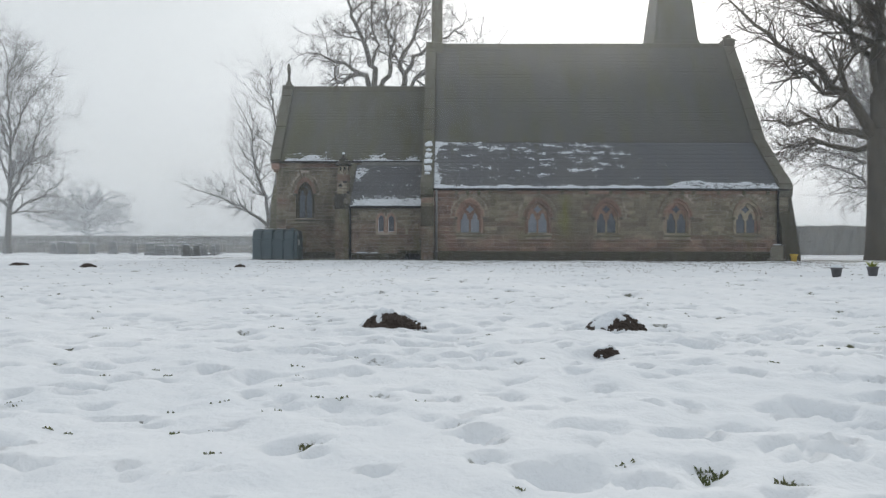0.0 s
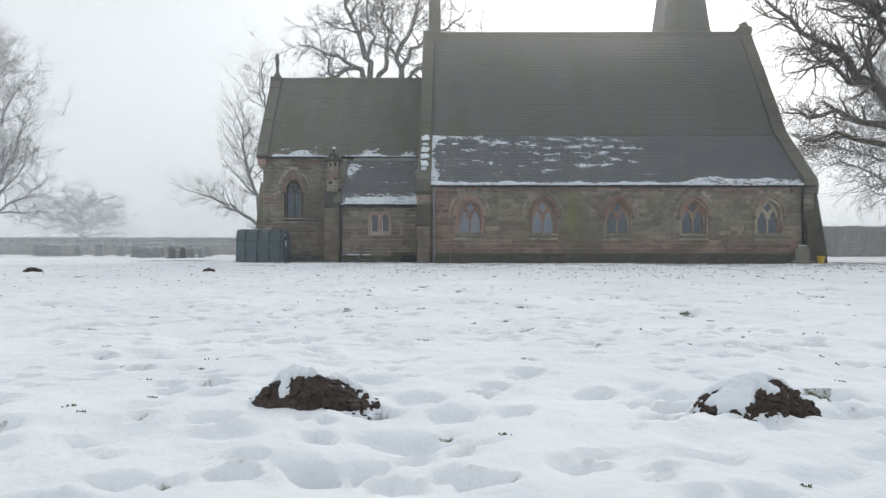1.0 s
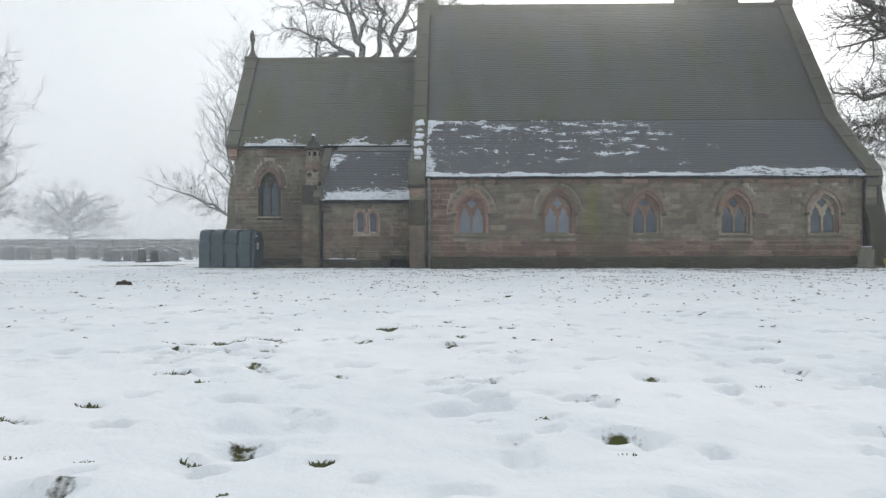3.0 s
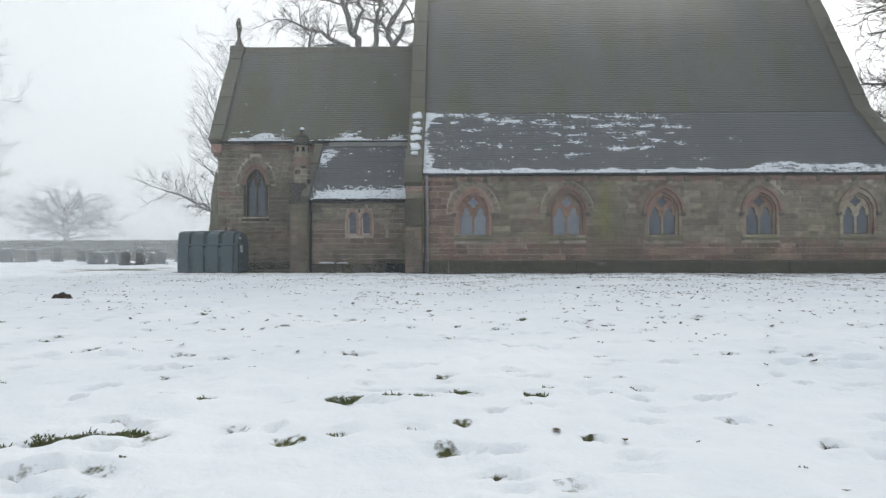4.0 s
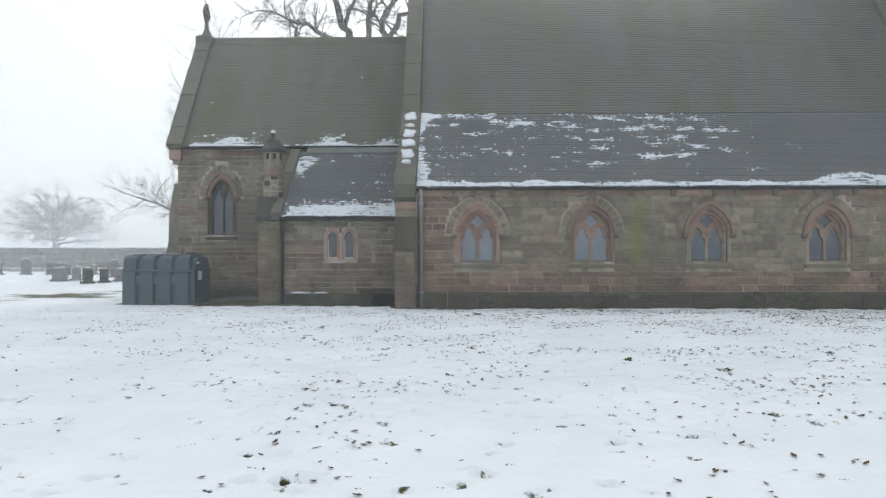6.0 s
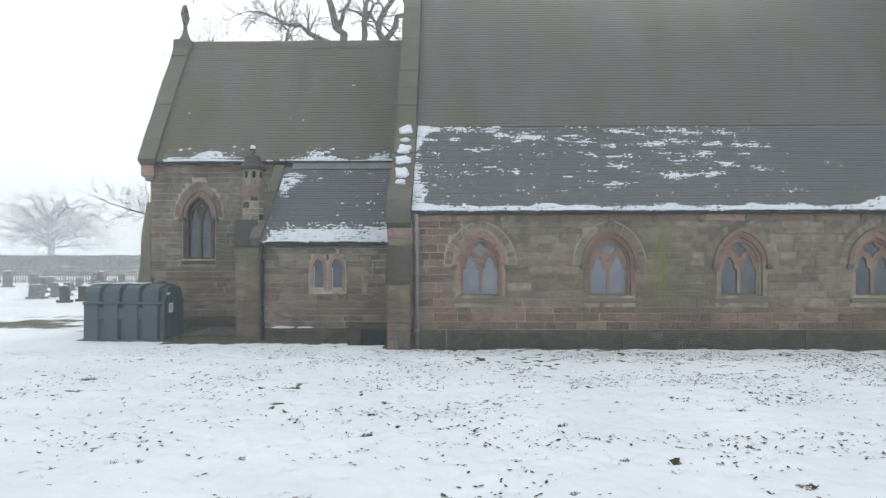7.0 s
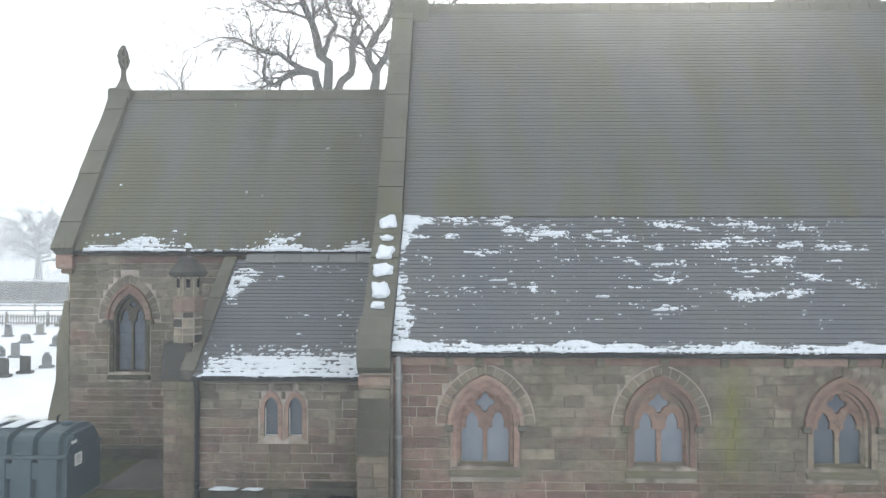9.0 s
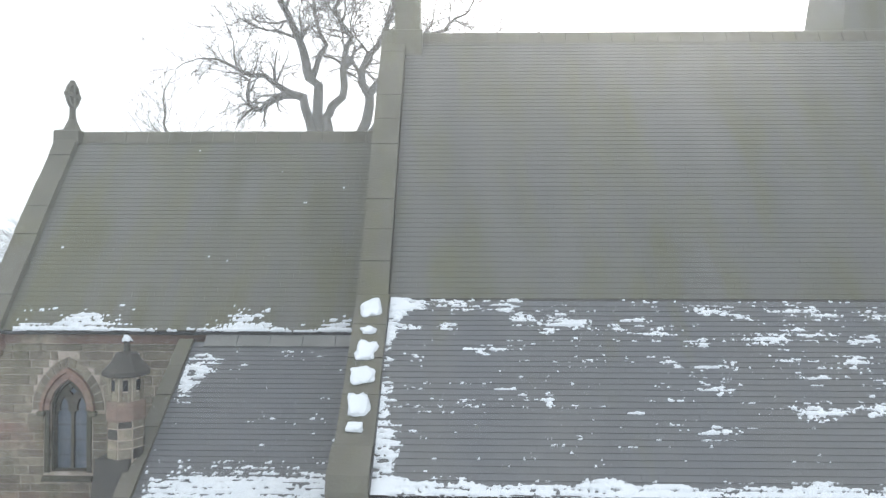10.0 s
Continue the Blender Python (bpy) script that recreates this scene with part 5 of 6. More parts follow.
for k in range(1300):
    # tiny tufts that just break the snow
    y = 1.2 + 24.8 * rt.random() ** .75
    x = rt.uniform(-.72, .72) * (1.6 + y * .98)
    if abs(noise.noise(Vector((x * .7, y * .5, 3.0)))) < .12 and y < 14:
        continue
    wide = rt.uniform(.008, .034)
    for j in range(rt.randint(4, 11)):
        px, py = x + rt.uniform(-1, 1) * wide, y + rt.uniform(-.4, .4) * wide
        z, ln, w, t = ground_z(px, py), rt.uniform(.003, .008), rt.uniform(.003, .009), rt.uniform(-.006, .006)
        g.add([(px - w, py, z - .004), (px + w, py, z - .004), (px + t, py + rt.uniform(-.004, .004), z + ln)], [(0, 1, 2)])
tagged(part("grass_blades", g, BLADE), "short winter grass poking through the snow", "grass", kind="stuff")
g = Geo()
for k in range(34000):
    y = 26.2 - abs(rt.gauss(0, 1)) * 6.2
    x = rt.uniform(-9, 14)
    if rt.random() > .55 + .05 * x or y < 9:
        continue
    if noise.noise(Vector((x * .8, y * .9, 5.0))) + .5 * noise.noise(Vector((x * 2.6, y * 3.0, 9.0))) < .45 * rt.random() - .12 - .05 * max(0, y - 22):
        continue
    z, s, a, t = ground_z(x, y), rt.uniform(.009, .034), rt.uniform(0, 6.28), rt.uniform(-.5, .5)
    c, q = math.cos(a), math.sin(a)
    pts = [(-1, 0, .1), (-.3, -.45, .25), (.5, -.35, .2), (1, 0, .5), (.5, .4, .3), (-.3, .45, .15), (0, 0, .05)]
    g.add([(x + s * (px * c - py * q), y + s * (px * q + py * c), z + .004 + s * pz * (1 + t)) for px, py, pz in pts], [(6, 0, 1), (6, 1, 2), (6, 2, 3), (6, 3, 4), (6, 4, 5), (6, 5, 0)])
tagged(part("fallen_leaves", g, LEAF), "dead brown leaves and bits scattered on the snow", "leaves", kind="stuff")


# ---- trees ----
class Tree:
    """A bare winter tree: thick wood and fine twigs in two meshes."""

    def __init__(self, seed, twig, levels, gnarl=.22, lift=.12, bushy=1.5):
        self.r, self.wood, self.fine = random.Random(seed), Geo(), Geo()
        self.twig, self.levels, self.gnarl, self.lift, self.bushy = twig, levels, gnarl, lift, bushy

    def limb(self, pts, r0, r1, level, kids, spread=(25, 65), reach=.62, first=.3):
        """A limb along given points, with side branches."""
        pts = [Vector(p) for p in pts]
        fine = []
        for i in range(len(pts) - 1):
            a, b = pts[i], pts[i + 1]
            k = max(2, int((b - a).length / .45))
            for j in range(k):
                wob = Vector([self.r.uniform(-1, 1) for _ in range(3)]) * (b - a).length / k * self.gnarl * .9
                fine.append(a.lerp(b, j / k) + (wob if j or i else Vector()))
        fine.append(pts[-1])
        n = len(fine)
        rad = [r0 + (r1 - r0) * (i / (n - 1)) ** .8 for i in range(n)]
        self.wood.tube(fine, rad, 9 if r0 > .1 else 6)
        total = sum((fine[i + 1] - fine[i]).length for i in range(n - 1))
        kids = int(kids * self.bushy)
        for c in range(kids):
            f = first + (1 - first) * (c + self.r.random()) / kids
            i = min(n - 2, int(f * (n - 1)))
            self.branch(fine[i], (fine[i + 1] - fine[i]).normalized(), total * reach * self.r.uniform(.45, 1.0) * (1.1 - .4 * f), max(rad[i] * self.r.uniform(.4, .62), self.twig), level + 1, spread)
        self.branch(fine[-1], (fine[-1] - fine[-2]).normalized(), min(total * .35, 1.8), max(r1, self.twig), level + 1, (5, 20))

    def branch(self, p, d, ln, r, level, spread=(25, 60)):
        R = self.r
        side = d.orthogonal().normalized()
        side.rotate(Matrix.Rotation(R.uniform(0, 6.283), 3, d))
        d = d.copy()
        d.rotate(Matrix.Rotation(radians(R.uniform(*spread)), 3, side))
        n = max(3, min(8, int(ln / .28)))
        pts, rads, q = [p.copy()], [r], p.copy()
        dirs = [d.copy()]
        for i in range(n):
            d = (d + Vector([R.uniform(-1, 1) for _ in range(3)]) * self.gnarl + Vector((0, 0, self.lift))).normalized()
            q = q + d * (ln / n)
            pts.append(q.copy())
            dirs.append(d.copy())
            rads.append(max(r * (1 - .72 * (i + 1) / n), self.twig * .6))
        thick = r > self.twig * 2.6
        (self.wood if thick else self.fine).tube(pts, rads, 6 if r > .05 else 4 if thick else 3, False)
        if level >= self.levels or ln < self.twig * 22:
            return
        kids = R.randint(4, 6) if level < self.levels - 1 else R.randint(3, 5)
        for c in range(kids):
            i = min(n, 1 + int((c + R.random()) / kids * n))
            self.branch(pts[i], dirs[i], ln * R.uniform(.40, .72), max(rads[i] * R.uniform(.5, .75), self.twig), level + 1)

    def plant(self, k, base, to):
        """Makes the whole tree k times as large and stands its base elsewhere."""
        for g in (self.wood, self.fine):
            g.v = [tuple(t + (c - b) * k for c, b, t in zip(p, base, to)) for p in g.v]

    def finish(self, name, label, category="tree"):
        t = thing(name, label, category)
        part("trunk", self.wood, BARK, t, "", True)
        part("crown", self.fine, TWIG, t)
        return t


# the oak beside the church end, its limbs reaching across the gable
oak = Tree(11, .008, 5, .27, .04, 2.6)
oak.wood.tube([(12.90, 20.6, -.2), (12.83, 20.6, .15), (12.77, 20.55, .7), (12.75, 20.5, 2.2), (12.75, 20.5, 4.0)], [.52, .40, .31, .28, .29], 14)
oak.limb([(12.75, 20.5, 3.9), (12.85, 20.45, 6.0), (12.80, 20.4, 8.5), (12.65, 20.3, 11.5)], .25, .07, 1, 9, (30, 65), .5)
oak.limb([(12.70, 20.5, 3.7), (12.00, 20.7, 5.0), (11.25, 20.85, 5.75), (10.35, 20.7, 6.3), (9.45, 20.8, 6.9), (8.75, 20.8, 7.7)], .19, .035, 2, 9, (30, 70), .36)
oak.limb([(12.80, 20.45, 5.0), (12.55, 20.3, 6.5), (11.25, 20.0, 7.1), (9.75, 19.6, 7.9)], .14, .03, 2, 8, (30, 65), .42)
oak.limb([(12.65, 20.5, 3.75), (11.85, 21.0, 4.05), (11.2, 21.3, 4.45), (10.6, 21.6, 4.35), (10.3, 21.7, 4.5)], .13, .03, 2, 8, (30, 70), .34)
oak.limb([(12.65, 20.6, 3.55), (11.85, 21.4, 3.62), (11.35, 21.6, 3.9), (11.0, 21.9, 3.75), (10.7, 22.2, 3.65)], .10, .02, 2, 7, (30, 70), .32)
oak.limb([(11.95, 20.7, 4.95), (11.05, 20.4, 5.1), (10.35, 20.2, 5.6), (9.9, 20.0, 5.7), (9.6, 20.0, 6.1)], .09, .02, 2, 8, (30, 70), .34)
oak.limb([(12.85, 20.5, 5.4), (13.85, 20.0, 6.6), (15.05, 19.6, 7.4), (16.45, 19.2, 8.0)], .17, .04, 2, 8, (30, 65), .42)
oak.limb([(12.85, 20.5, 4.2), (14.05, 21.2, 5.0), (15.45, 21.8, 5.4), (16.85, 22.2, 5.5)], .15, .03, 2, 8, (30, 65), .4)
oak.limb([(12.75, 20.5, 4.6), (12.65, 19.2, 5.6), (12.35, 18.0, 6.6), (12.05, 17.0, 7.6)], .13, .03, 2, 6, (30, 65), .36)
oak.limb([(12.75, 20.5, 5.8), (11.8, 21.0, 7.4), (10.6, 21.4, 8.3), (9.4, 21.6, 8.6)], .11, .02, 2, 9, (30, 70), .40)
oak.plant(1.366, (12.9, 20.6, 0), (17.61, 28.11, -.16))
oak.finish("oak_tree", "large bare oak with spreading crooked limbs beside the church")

# tall old tree behind the chancel
old = Tree(23, .012, 5, .34, .03, 1.6)
HUB = (-3.9, 43.0, 8.4)
old.wood.tube([(-3.8, 43.0, -.2), (-3.8, 43.0, .4), (-3.85, 43.0, 5.0), HUB, (-3.9, 43.0, 9.3)], [1.0, .75, .62, .66, .5], 14)
old.limb([HUB, (-4.99, 43, 10.39), (-5.28, 43, 11.34), (-6.01, 42.9, 11.34), (-6.81, 42.8, 10.83), (-7.15, 42.8, 11.1), (-7.1, 42.7, 11.8), (-7.6, 42.6, 12.4)], .27, .04, 2, 10, (30, 70), .24, .5)
old.limb([(-5.35, 43, 11.35), (-6.3, 42.8, 11.85), (-7.03, 42.6, 12.07), (-7.9, 42.5, 12.43), (-8.9, 42.4, 12.6)], .15, .025, 2, 11, (30, 70), .34, .25)
old.limb([HUB, (-4.67, 43.1, 10.39), (-4.77, 43.1, 11.7), (-5.25, 43, 12.58), (-5.57, 43, 13.6), (-6.0, 42.9, 14.48), (-6.5, 42.8, 16.4), (-7.4, 42.8, 18.0)], .27, .04, 1, 10, (30, 65), .30, .45)
old.limb([HUB, (-4.4, 42.9, 10.5), (-4.08, 42.8, 11.05), (-3.67, 42.8, 11.63), (-3.79, 42.8, 12.58), (-3.53, 42.8, 13.6), (-3.97, 42.8, 14.48), (-4.2, 42.8, 17.0)], .24, .035, 1, 10, (30, 60), .30, .45)
old.limb([HUB, (-3.02, 43, 10.39), (-2.87, 43, 11.34), (-3.16, 43, 11.92), (-2.8, 43, 12.87), (-2.14, 43, 13.75), (-1.9, 43, 15.2), (-1.4, 43, 17.0)], .25, .035, 1, 10, (30, 60), .30, .45)
old.limb([(-2.88, 43, 11.4), (-2.29, 43.2, 12.5), (-1.5, 43.2, 13.1), (-.3, 43.2, 13.9), (1.0, 43.2, 15.0)], .15, .03, 2, 9, (30, 65), .38)
old.limb([HUB, (-2.73, 43.2, 10.3), (-2.2, 43.3, 11.1), (-1.0, 43.2, 11.9), (.8, 43.0, 12.6), (2.8, 42.8, 13.2)], .19, .03, 2, 10, (30, 65), .34, .35)
old.limb([(-4.9, 43, 12.1), (-4.5, 43.4, 13.4), (-5.0, 43.6, 15.0), (-4.9, 43.6, 17.4)], .12, .028, 2, 9, (30, 60), .40)
old.finish("old_tree", "tall bare old tree with twisting limbs behind the church")

# smaller tree at the back of the churchyard, leaning over the graves
low = Tree(37, .011, 5, .24, .06, 2.2)
low.wood.tube([(-12.9, 48.6, -.2), (-12.9, 48.6, .6), (-12.9, 48.6, 2.0)], [.34, .27, .24], 10)
low.limb([(-12.9, 48.6, 1.9), (-13.6, 48.5, 2.6), (-14.8, 48.3, 3.4), (-16.2, 48.2, 4.0), (-17.3, 48.0, 4.4)], .15, .03, 2, 9, (30, 65), .42)
low.limb([(-12.9, 48.6, 1.9), (-13.2, 48.6, 4.2), (-13.9, 48.5, 6.4), (-14.2, 48.4, 9.0)], .17, .04, 2, 10, (30, 65), .46)
low.limb([(-12.9, 48.6, 2.0), (-12.4, 48.6, 5.0), (-12.3, 48.5, 8.5), (-12.8, 48.4, 12.5)], .17, .04, 2, 10, (30, 60), .40)
low.limb([(-12.9, 48.6, 2.0), (-11.8, 48.8, 4.6), (-10.6, 49.0, 7.5), (-9.5, 49.0, 10.0)], .15, .03, 2, 8, (30, 60), .42)
low.finish("ash_tree", "medium bare tree with low spreading branches behind the chancel")

# tree at the far edge of the churchyard
edge_tree = Tree(41, .011, 5, .24, .07, 2.0)
edge_tree.wood.tube([(-34.2, 52.5, -.2), (-34.2, 52.5, .5), (-34.1, 52.5, 3.4)], [.36, .26, .19], 10)
edge_tree.limb([(-34.1, 52.5, 3.3), (-34.0, 52.5, 8.0), (-34.3, 52.5, 15.5)], .18, .03, 1, 14, (35, 70), .36, .05)
edge_tree.limb([(-34.1, 52.5, 3.0), (-32.6, 52.3, 3.9), (-31.2, 52.2, 4.6), (-29.9, 52.0, 5.4)], .11, .025, 2, 8, (25, 60), .4)
edge_tree.limb([(-34.1, 52.5, 4.2), (-33.2, 52.4, 6.0), (-32.2, 52.2, 8.0), (-31.4, 52.2, 10.4)], .13, .03, 2, 9, (25, 60), .42)
edge_tree.limb([(-34.1, 52.5, 3.6), (-36.0, 52.7, 5.5), (-38.0, 52.8, 8.5)], .14, .03, 2, 8, (25, 60), .42)
edge_tree.limb([(-34.1, 52.5, 5.6), (-33.0, 52.6, 7.0), (-31.9, 52.7, 7.6), (-30.7, 52.8, 7.7)], .10, .02, 2, 9, (30, 70), .42)
edge_tree.limb([(-34.1, 52.5, 8.2), (-33.0, 52.3, 10.6), (-31.9, 52.1, 12.4), (-31.0, 52.0, 13.4)], .11, .02, 2, 9, (30, 70), .42)
edge_tree.limb([(-34.1, 52.5, 3.1), (-33.0, 52.8, 3.3), (-31.8, 53.0, 3.2), (-30.6, 53.2, 3.5)], .08, .02, 2, 8, (30, 70), .36)
edge_tree.finish("churchyard_tree", "slender bare tree with fine drooping twigs beyond the graves")

# tree in the field on the other side
side = Tree(53, .016, 5, .24, .04, 2.8)
side.wood.tube([(32.0, 47.0, -.2), (32.0, 47.0, .6), (31.9, 47.0, 3.6)], [.55, .42, .36], 10)
side.limb([(31.9, 47, 3.5), (31.8, 47, 8.0), (31.5, 47, 14.0)], .3, .06, 1, 12, (35, 70), .44, .1)
side.limb([(31.9, 47, 3.3), (29.6, 46.6, 4.2), (27.2, 46.2, 5.4), (24.8, 46.0, 6.4)], .2, .035, 2, 10, (30, 70), .42)
side.limb([(31.9, 47, 5.0), (29.6, 46.8, 8.0), (27.4, 46.6, 10.6)], .2, .04, 2, 10, (30, 70), .5)
side.limb([(31.9, 47, 5.0), (34.4, 47.2, 8.4), (36.6, 47.4, 10.6)], .2, .04, 2, 8, (30, 70), .5)
side.limb([(31.9, 47, 6.0), (29.0, 46.8, 10.0), (26.6, 46.6, 13.6)], .2, .04, 2, 10, (30, 70), .5)
side.limb([(31.8, 47, 8.0), (30.2, 47.4, 12.5), (29.4, 47.6, 17.0)], .2, .04, 2, 10, (30, 70), .45)
side.limb([(31.9, 47, 4.2), (28.8, 47.4, 6.4), (25.8, 47.8, 7.4), (22.8, 48.0, 7.6)], .18, .03, 2, 11, (30, 70), .42)
side.finish("field_tree", "broad bare tree in the mist beyond the church end")

# the lone oak out in the misty field
lone = Tree(61, .034, 5, .42, .05, 1.3)
FX, FY = -65.3, 122.0
lone.wood.tube([(FX, FY, -.3), (FX, FY, .8), (FX + .1, FY, 3.2), (FX - .2, FY, 5.4), (FX + .2, FY, 8.0)], [.85, .56, .48, .34, .18], 10)
ro = random.Random(62)
for k in range(28):
    # limbs leave the trunk one above the other and spread into a broad dome
    a, rise = k * 137.5, (k + .5) / 28
    start, up, reach = 2.6 + 4.8 * rise, 3.2 + 8.4 * rise ** .85, 7.4 * math.sqrt(1 - rise ** 2.4) + .4
    c, s = math.cos(radians(a)), math.sin(radians(a))
    j = lambda: ro.uniform(-.6, .6)
    lone.limb([(FX, FY, start), (FX + c * reach * .35 + j(), FY + s * reach * .35, start + (up - start) * .25 + .7 + j() * .5), (FX + c * reach * .7 + j(), FY + s * reach * .7, start + (up - start) * .65 + .6 + j()), (FX + c * reach, FY + s * reach, up)], .20, .05, 2, 10, (30, 75), .25, .35)
lone.finish("field_oak", "solitary round-crowned bare oak standing in a misty field")

# a paler one further along the field
lone = Tree(71, .03, 4, .22, .04)
FX, FY = -30.0, 112.0
lone.wood.tube([(FX, FY, -.3), (FX, FY, 2.4)], [.5, .36], 8)
for a in range(0, 360, 60):
    c, s = math.cos(radians(a)), math.sin(radians(a))
    lone.limb([(FX, FY, 2.2), (FX + c * 1.6, FY + s * 1.6, 3.8), (FX + c * 2.8, FY + s * 2.8, 5.0)], .16, .04, 2, 8, (30, 70), .45)
lone.finish("field_tree", "small bare tree faint in the distant mist")


# ---- hedges and fences ----
def hedge(name, x0, x1, y, h, depth, seed, label):
    r = random.Random(seed)
    t = thing(name, label, "hedge")
    nx_, prof = int((x1 - x0) / .35), [(-.5, -.1), (-.5, .5), (-.46, .85), (-.36, .98), (0, 1.0), (.36, .98), (.46, .85), (.5, -.1)]
    g = Geo()
    m = len(prof)
    for i in range(nx_ + 1):
        x = x0 + (x1 - x0) * i / nx_
        g.v += [(x + r.uniform(-.1, .1), y + p * depth * (1 + r.uniform(-.14, .14)), q * h * (1 + r.uniform(-.035, .035))) for p, q in prof]
    for i in range(nx_):
        g.f += [(i * m + j, (i + 1) * m + j, (i + 1) * m + j + 1, i * m + j + 1) for j in range(m - 1)]
    part("hedge_body", g, HEDGE, t)
    g = Geo()
    for k in range(int((x1 - x0) * 26)):
        x, q = r.uniform(x0, x1), r.random()
        py, pz = (y - depth * .5 * r.uniform(.85, 1.0), q * h * .95) if r.random() < .6 else (y + depth * r.uniform(-.45, .45), h * .97)
        ln = r.uniform(.12, .34)
        dx, dy, dz = r.uniform(-1, 1) * ln, -abs(r.uniform(.2, 1)) * ln * .6, r.uniform(.0, 1) * ln * .8
        g.add([(x - .012, py, pz), (x + .012, py, pz), (x + dx, py + dy, pz + dz)], [(0, 1, 2)])
    tagged(part("hedge_twigs", g, TWIG, t), kind="stuff")


hedge("hedge", -75, -6, 73.5, 1.78, 1.6, 81, "long clipped brown winter hedge behind the churchyard")
hedge("hedge", 14, 62, 54.0, 2.3, 1.6, 82, "tall dark hedge beyond the church end")


def rail_fence(x0, x1, y, label, post_gap, h, rails, pickets):
    f = thing("fence", label, "fence")
    n = int((x1 - x0) / post_gap)
    post = Geo().box(-.05, .05, -.05, .05, -.3, h + .08, .012).mesh("post", FENCE_WOOD)
    for i in range(n + 1):
        p = new("post", post)
        p.parent = f
        p.location = (x0 + i * post_gap, y, 0)
    for z in rails:
        part("rail", Geo().box(x0, x0 + n * post_gap, y - .075, y - .045, z - .04, z + .04, .006), FENCE_WOOD, f)
    if pickets:
        pick = Geo().loop_y([(-.035, .06), (.035, .06), (.035, h - .06), (0, h), (-.035, h - .06)], -.012, .012).mesh("picket", FENCE_WOOD)
        for k in range(int((x1 - x0) / pickets)):
            p = new("picket", pick)
            p.parent = f
            p.location = (x0 + k * pickets, y - .09, 0)


rail_fence(-40, -12.0, 55.0, "low weathered wooden picket fence behind the graves", 2.4, .74, (.2, .55), .16)
rail_fence(-54, -12.0, 61.5, "weathered post and rail fence along the field", 2.6, 1.05, (.35, .68, 1.0), 0)

# pale see-through sheets added to imitate mist over the fields, thinner with height
mist = bpy.data.materials.new("mist_standin_sheet")
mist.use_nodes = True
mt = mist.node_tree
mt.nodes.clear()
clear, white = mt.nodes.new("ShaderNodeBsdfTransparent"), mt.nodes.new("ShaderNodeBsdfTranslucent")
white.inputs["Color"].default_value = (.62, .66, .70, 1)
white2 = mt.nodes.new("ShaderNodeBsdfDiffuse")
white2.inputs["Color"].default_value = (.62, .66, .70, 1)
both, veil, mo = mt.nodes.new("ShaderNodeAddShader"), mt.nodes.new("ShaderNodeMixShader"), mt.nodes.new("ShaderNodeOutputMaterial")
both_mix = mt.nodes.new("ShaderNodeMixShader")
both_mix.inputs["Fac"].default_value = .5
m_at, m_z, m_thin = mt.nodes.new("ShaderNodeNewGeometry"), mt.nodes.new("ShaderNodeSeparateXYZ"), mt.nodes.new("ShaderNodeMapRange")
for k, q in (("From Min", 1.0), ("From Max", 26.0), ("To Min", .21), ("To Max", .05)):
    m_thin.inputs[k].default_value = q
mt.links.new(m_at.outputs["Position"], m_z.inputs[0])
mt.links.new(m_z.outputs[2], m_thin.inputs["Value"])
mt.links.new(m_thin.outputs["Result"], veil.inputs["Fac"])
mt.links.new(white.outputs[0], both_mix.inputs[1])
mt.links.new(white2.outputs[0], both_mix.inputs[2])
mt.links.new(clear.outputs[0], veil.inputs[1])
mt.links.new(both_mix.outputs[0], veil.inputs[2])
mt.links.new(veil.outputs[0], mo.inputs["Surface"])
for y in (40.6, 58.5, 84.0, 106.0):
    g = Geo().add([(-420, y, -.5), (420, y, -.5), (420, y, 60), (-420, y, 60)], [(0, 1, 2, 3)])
    v = tagged(part("backdrop_haze_sheet", g, mist), "added see-through sheet imitating pale winter mist over the fields", "mist", kind="structure")
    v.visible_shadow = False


# thinner added sheet before the church: imitates haze, scatters low sun forwards as glare
glare_haze = bpy.data.materials.new("sun_glare_sheet")
glare_haze.use_nodes = True
ht = glare_haze.node_tree
ht.nodes.clear()
h_clear, h_soft, h_ahead = ht.nodes.new("ShaderNodeBsdfTransparent"), ht.nodes.new("ShaderNodeBsdfTranslucent"), ht.nodes.new("ShaderNodeBsdfRefraction")
h_soft.inputs["Color"].default_value = (.76, .83, .91, 1)
h_ahead.inputs["Color"].default_value = (.95, .95, .93, 1)
h_ahead.inputs["Roughness"].default_value, h_ahead.inputs["IOR"].default_value = 1.0, .77
h_back = ht.nodes.new("ShaderNodeBsdfDiffuse")
h_back.inputs["Color"].default_value = (.76, .83, .91, 1)
h_both, h_mix, h_veil, h_out = (ht.nodes.new(k) for k in ("ShaderNodeMixShader", "ShaderNodeMixShader", "ShaderNodeMixShader", "ShaderNodeOutputMaterial"))
h_both.inputs["Fac"].default_value, h_mix.inputs["Fac"].default_value, h_veil.inputs["Fac"].default_value = .5, .36, .11
for a, b in ((h_soft.outputs[0], h_both.inputs[1]), (h_back.outputs[0], h_both.inputs[2]), (h_both.outputs[0], h_mix.inputs[1]), (h_ahead.outputs[0], h_mix.inputs[2]),
             (h_clear.outputs[0], h_veil.inputs[1]), (h_mix.outputs[0], h_veil.inputs[2]), (h_veil.outputs[0], h_out.inputs["Surface"])):
    ht.links.new(a, b)
v = tagged(part("backdrop_haze_sheet", Geo().add([(-420, 25.15, -.5), (420, 25.15, -.5), (420, 25.15, 60), (-420, 25.15, 60)], [(0, 1, 2, 3)]), glare_haze), "added see-through sheet imitating haze and sun glare before the church", "mist", kind="structure")
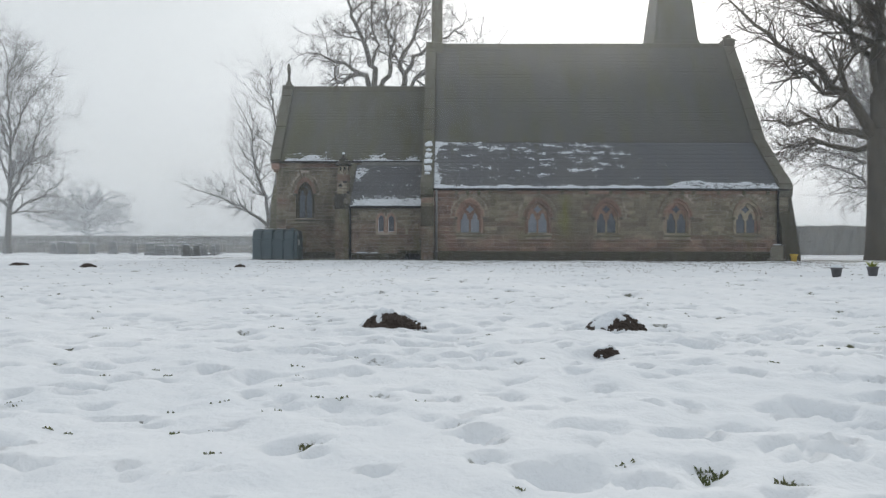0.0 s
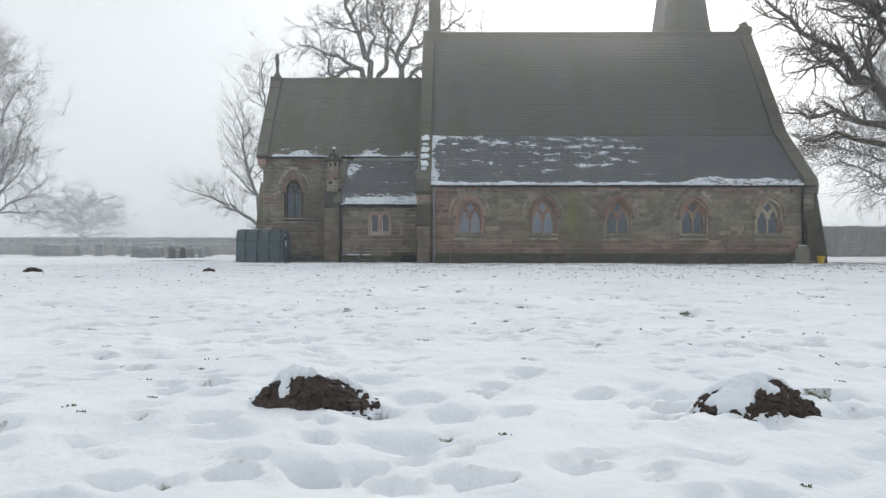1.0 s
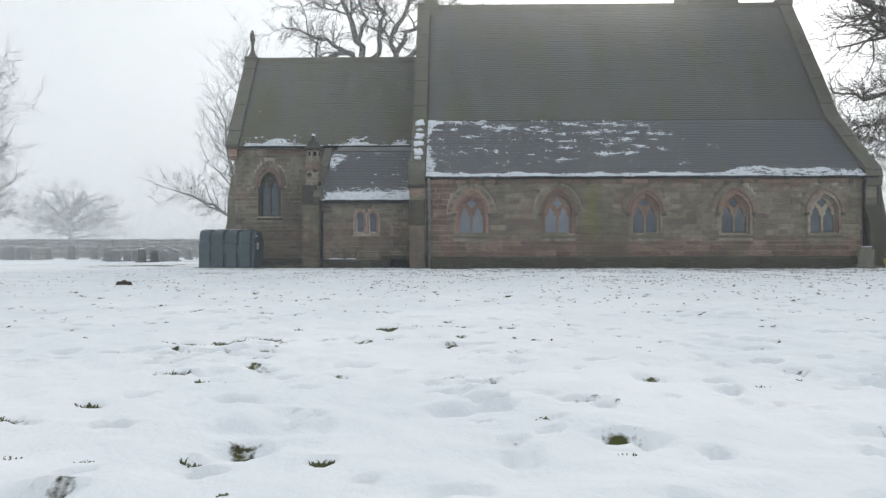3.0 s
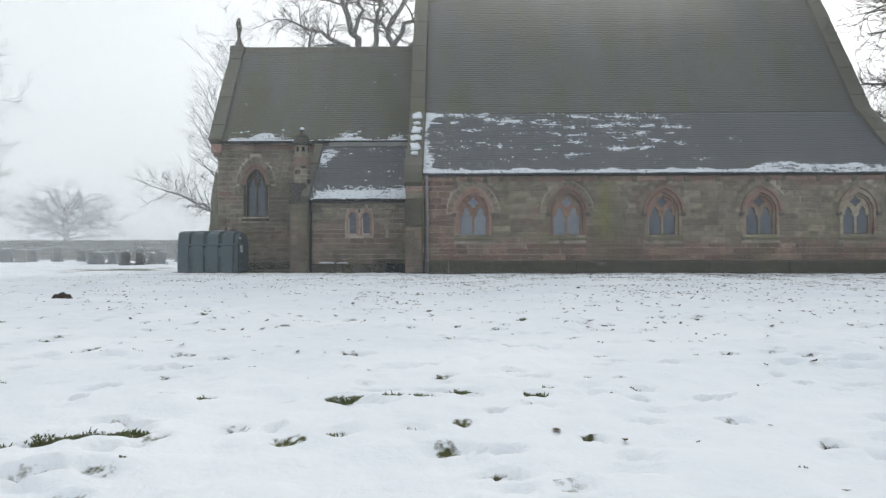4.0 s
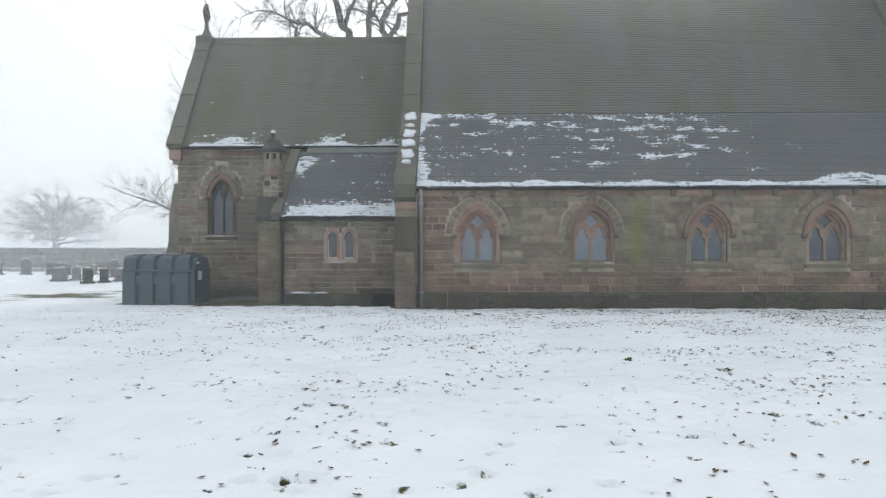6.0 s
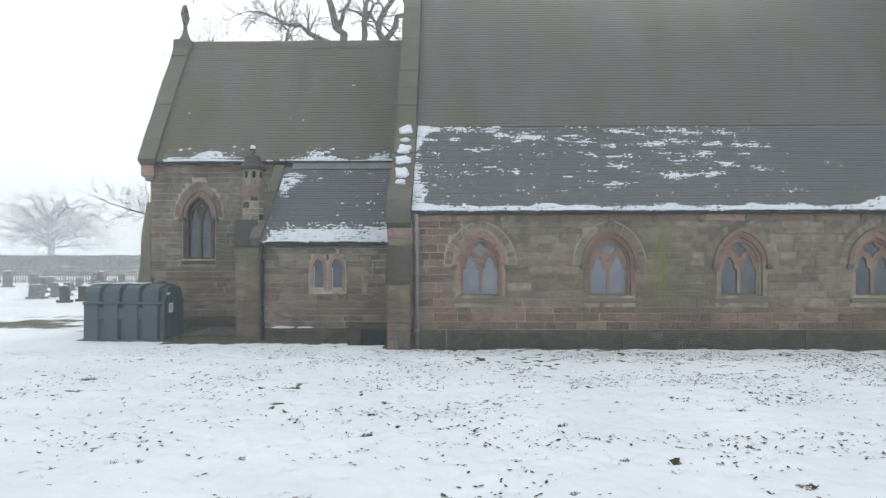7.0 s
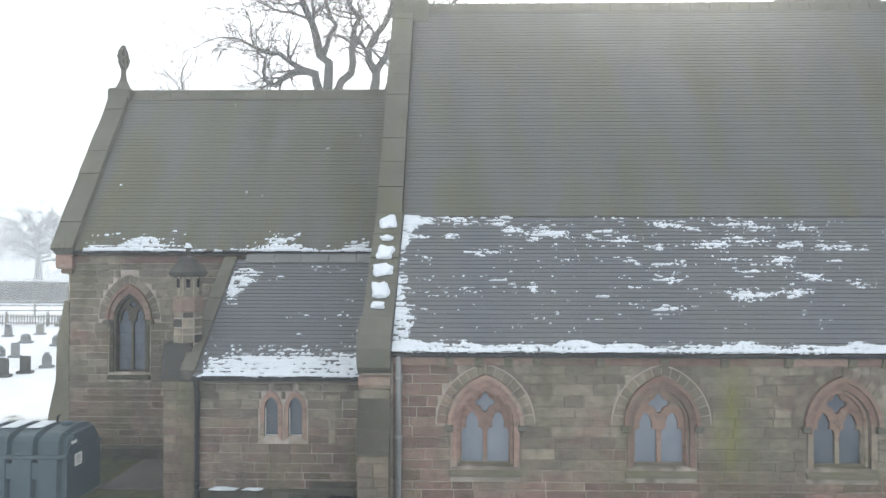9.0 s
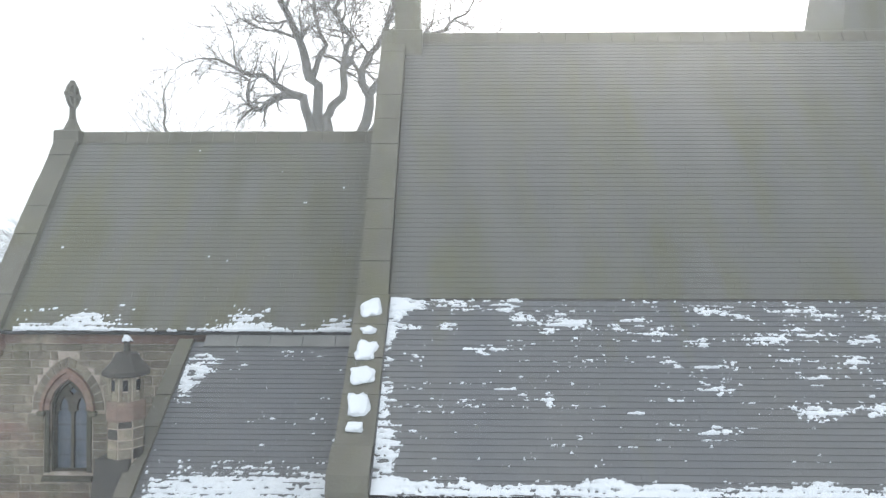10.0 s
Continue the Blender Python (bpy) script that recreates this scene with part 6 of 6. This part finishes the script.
v.visible_shadow = False


# ---- stones of the walls ----
def block_mesh(name, seed, mat):
    """A unit block from 0 to 1, its front towards -y, with worn edges."""
    r = random.Random(seed)
    e = lambda: r.uniform(.02, .06)
    front = [(e(), 0, e() * 2), (1 - e(), 0, e() * 2), (1 - e(), 0, 1 - e() * 2), (e(), 0, 1 - e() * 2)]
    return Geo().add(front + [(0, .45, 0), (1, .45, 0), (1, .45, 1), (0, .45, 1)] + [(0, 1, 0), (1, 1, 0), (1, 1, 1), (0, 1, 1)],
                     [(0, 1, 2, 3), (4, 5, 1, 0), (5, 6, 2, 1), (6, 7, 3, 2), (7, 4, 0, 3), (8, 9, 5, 4), (9, 10, 6, 5), (10, 11, 7, 6), (11, 8, 4, 7)]).mesh(name, mat)


BLOCKS = {m: [block_mesh("stone", 100 + k, m) for k in range(8)] for m in (STONE, STONE_BUFF)}


def coursed(wall_ob, x0, x1, z0, z1, y, gaps, seed, budget=300, long_=(.24, .60), course=(.120, .180), mat=STONE):
    """Lays courses of squared stones on a wall face. gaps(z) gives the stretches of x to keep free."""
    r = random.Random(seed)
    rects, z = [], z0
    while z < z1 - .04:
        h = min(r.uniform(*course), z1 - z)
        if z1 - z - h < .05:
            h = z1 - z
        free, cuts = [(x0, x1)], sorted(gaps(z, z + h))
        for a, b in cuts:
            free = [q for p in free for q in ((p[0], min(p[1], a)), (max(p[0], b), p[1])) if q[1] - q[0] > .03]
        for a, b in free:
            x = a
            while x < b - .005:
                w = r.uniform(*long_)
                if b - x - w < .12:
                    w = b - x
                rects.append((x, x + w, z, z + h))
                x += w
        z += h
    rest = Geo()
    for k, (a, b, c, d) in enumerate(rects):
        out = r.uniform(.006, .020)
        if k < budget:
            s = new("stone", BLOCKS[mat][r.randrange(8)])
            s.parent = wall_ob
            s.matrix_basis = Matrix.LocRotScale((a + .0055, y - out, c + .0055), None, (b - a - .011, out + .01, d - c - .011))
        else:
            a, b, c, d, e = a + .007, b - .007, c + .007, d - .007, .006
            rest.add([(a + e, y - out, c + e), (b - e, y - out, c + e), (b - e, y - out, d - e), (a + e, y - out, d - e), (a, y - out + .006, c), (b, y - out + .006, c), (b, y - out + .006, d), (a, y - out + .006, d),
                      (a, y + .005, c), (b, y + .005, c), (b, y + .005, d), (a, y + .005, d)],
                     [(0, 1, 2, 3), (4, 5, 1, 0), (5, 6, 2, 1), (6, 7, 3, 2), (7, 4, 0, 3), (8, 9, 5, 4), (9, 10, 6, 5), (10, 11, 7, 6), (11, 8, 4, 7)])
    if rest.v:
        tagged(part("stones", rest, mat, wall_ob), kind="stuff")


def half_span(a, zs, za, z):
    """Half the width of a pointed arch at height z."""
    if z <= zs:
        return a
    if z >= za:
        return 0
    h = za - zs
    q = (a * a + h * h) / (2 * a)
    return max(0, math.sqrt(max(0, q * q - (z - zs) ** 2)) - (q - a))


def arch_gaps(windows):
    def gaps(z0, z1):
        out = []
        for cx, a, sill, zs, za, ring in windows:
            if z1 < sill or z0 > za + ring * 1.4:
                continue
            w = half_span(a + ring, zs, za + ring * 1.4, max(z0, zs)) if z1 > zs + .03 else a + .10
            if w > 0:
                out.append((cx - w, cx + w))
        return out
    return gaps


def voussoirs(wall_ob, cx, a0, zs, za0, a1, za1, y, n, mat=STONE, joint=MORTAR):
    """The ring of wedge stones over a window."""
    inner, outer = arc(cx, a0, zs, za0, n), arc(cx, a1, zs, za1, n)
    part("ring_joint", Geo().band(inner, arc(cx, a1 + .012, zs, za1 + .014, n), y - .006, y + .004), joint, wall_ob, "lime joints of the arch ring")
    for i in range(len(inner) - 1):
        (ax, az), (bx, bz), (dx, dz), (ex, ez) = inner[i], inner[i + 1], outer[i], outer[i + 1]
        mx, mz = (ax + bx + dx + ex) / 4, (az + bz + dz + ez) / 4
        k = .89
        q = [(mx + (px - mx) * k, mz + (pz - mz) * k) for px, pz in ((ax, az), (bx, bz), (ex, ez), (dx, dz))]
        part("voussoir", Geo().loop_y(q, y - .018, y + .005), mat, wall_ob)


nave_open = [(c, .42, .91, 1.68, 2.20, .32) for c in WINDOWS]
for c in WINDOWS:
    voussoirs(nave_wall, c, .568, 1.68, 2.428, .735, 2.572, NAVE_Y, 8, STONE, MORTAR_PALE if c < 4 else MORTAR)
coursed(nave_wall, NAVE_X0 + .02, NAVE_X1 - .02, .365, 2.575, NAVE_Y, arch_gaps(nave_open), 5, 300)
voussoirs(chancel_wall, -6.35, .478, 2.86, 3.61, .64, 3.80, CH_Y, 7, STONE_BUFF)
coursed(chancel_wall, CH_X0 + .02, VE_X0 - .02, .305, 4.01, CH_Y, arch_gaps([(-6.35, .33, 1.64, 2.86, 3.40, .31)]), 6, 300, mat=STONE_BUFF)
coursed(vestry_wall, VE_X0 + .02, VE_X1 - .02, .265, 2.15, VE_Y, arch_gaps([(-2.77, .115, 1.05, 1.60, 1.80, .085), (-2.36, .115, 1.05, 1.60, 1.80, .085)]), 7, 300, mat=STONE_BUFF)

# stones of the buttress and chimney faces
for wall_x0, wall_x1, z0, z1, y in ((bx0 + .01, bx1 - .01, .02, 1.30, NAVE_Y - .34), (CX - .245, CX + .295, .02, 2.05, CY - .30)):
    coursed(church, wall_x0, wall_x1, z0, z1, y, lambda a, b: [], int(z1 * 100), 60, (.14, .36), (.13, .20), STONE_BUFF)

# ---- tiles of the roofs ----
tile_roof(roof_low, EAVE, BEND, NAVE_X0, NAVE_X1 - .32, TILE_LOW, 1, lambda x, s: -.6 < x < 3.4 and .25 < s < 1.75)
tile_roof(roof_high, BEND, RIDGE, NAVE_X0, NAVE_X1 - .32, TILE_NAVE, 2, worn=.62)
tile_roof(roof_ch, CH_EAVE, CH_RIDGE, CH_X0 + .2, CH_X1, TILE_HIGH, 3, worn=.62)
tile_roof(roof_ve, VE_EAVE, VE_TOP, VE_X0, VE_X1, TILE_LOW, 4)
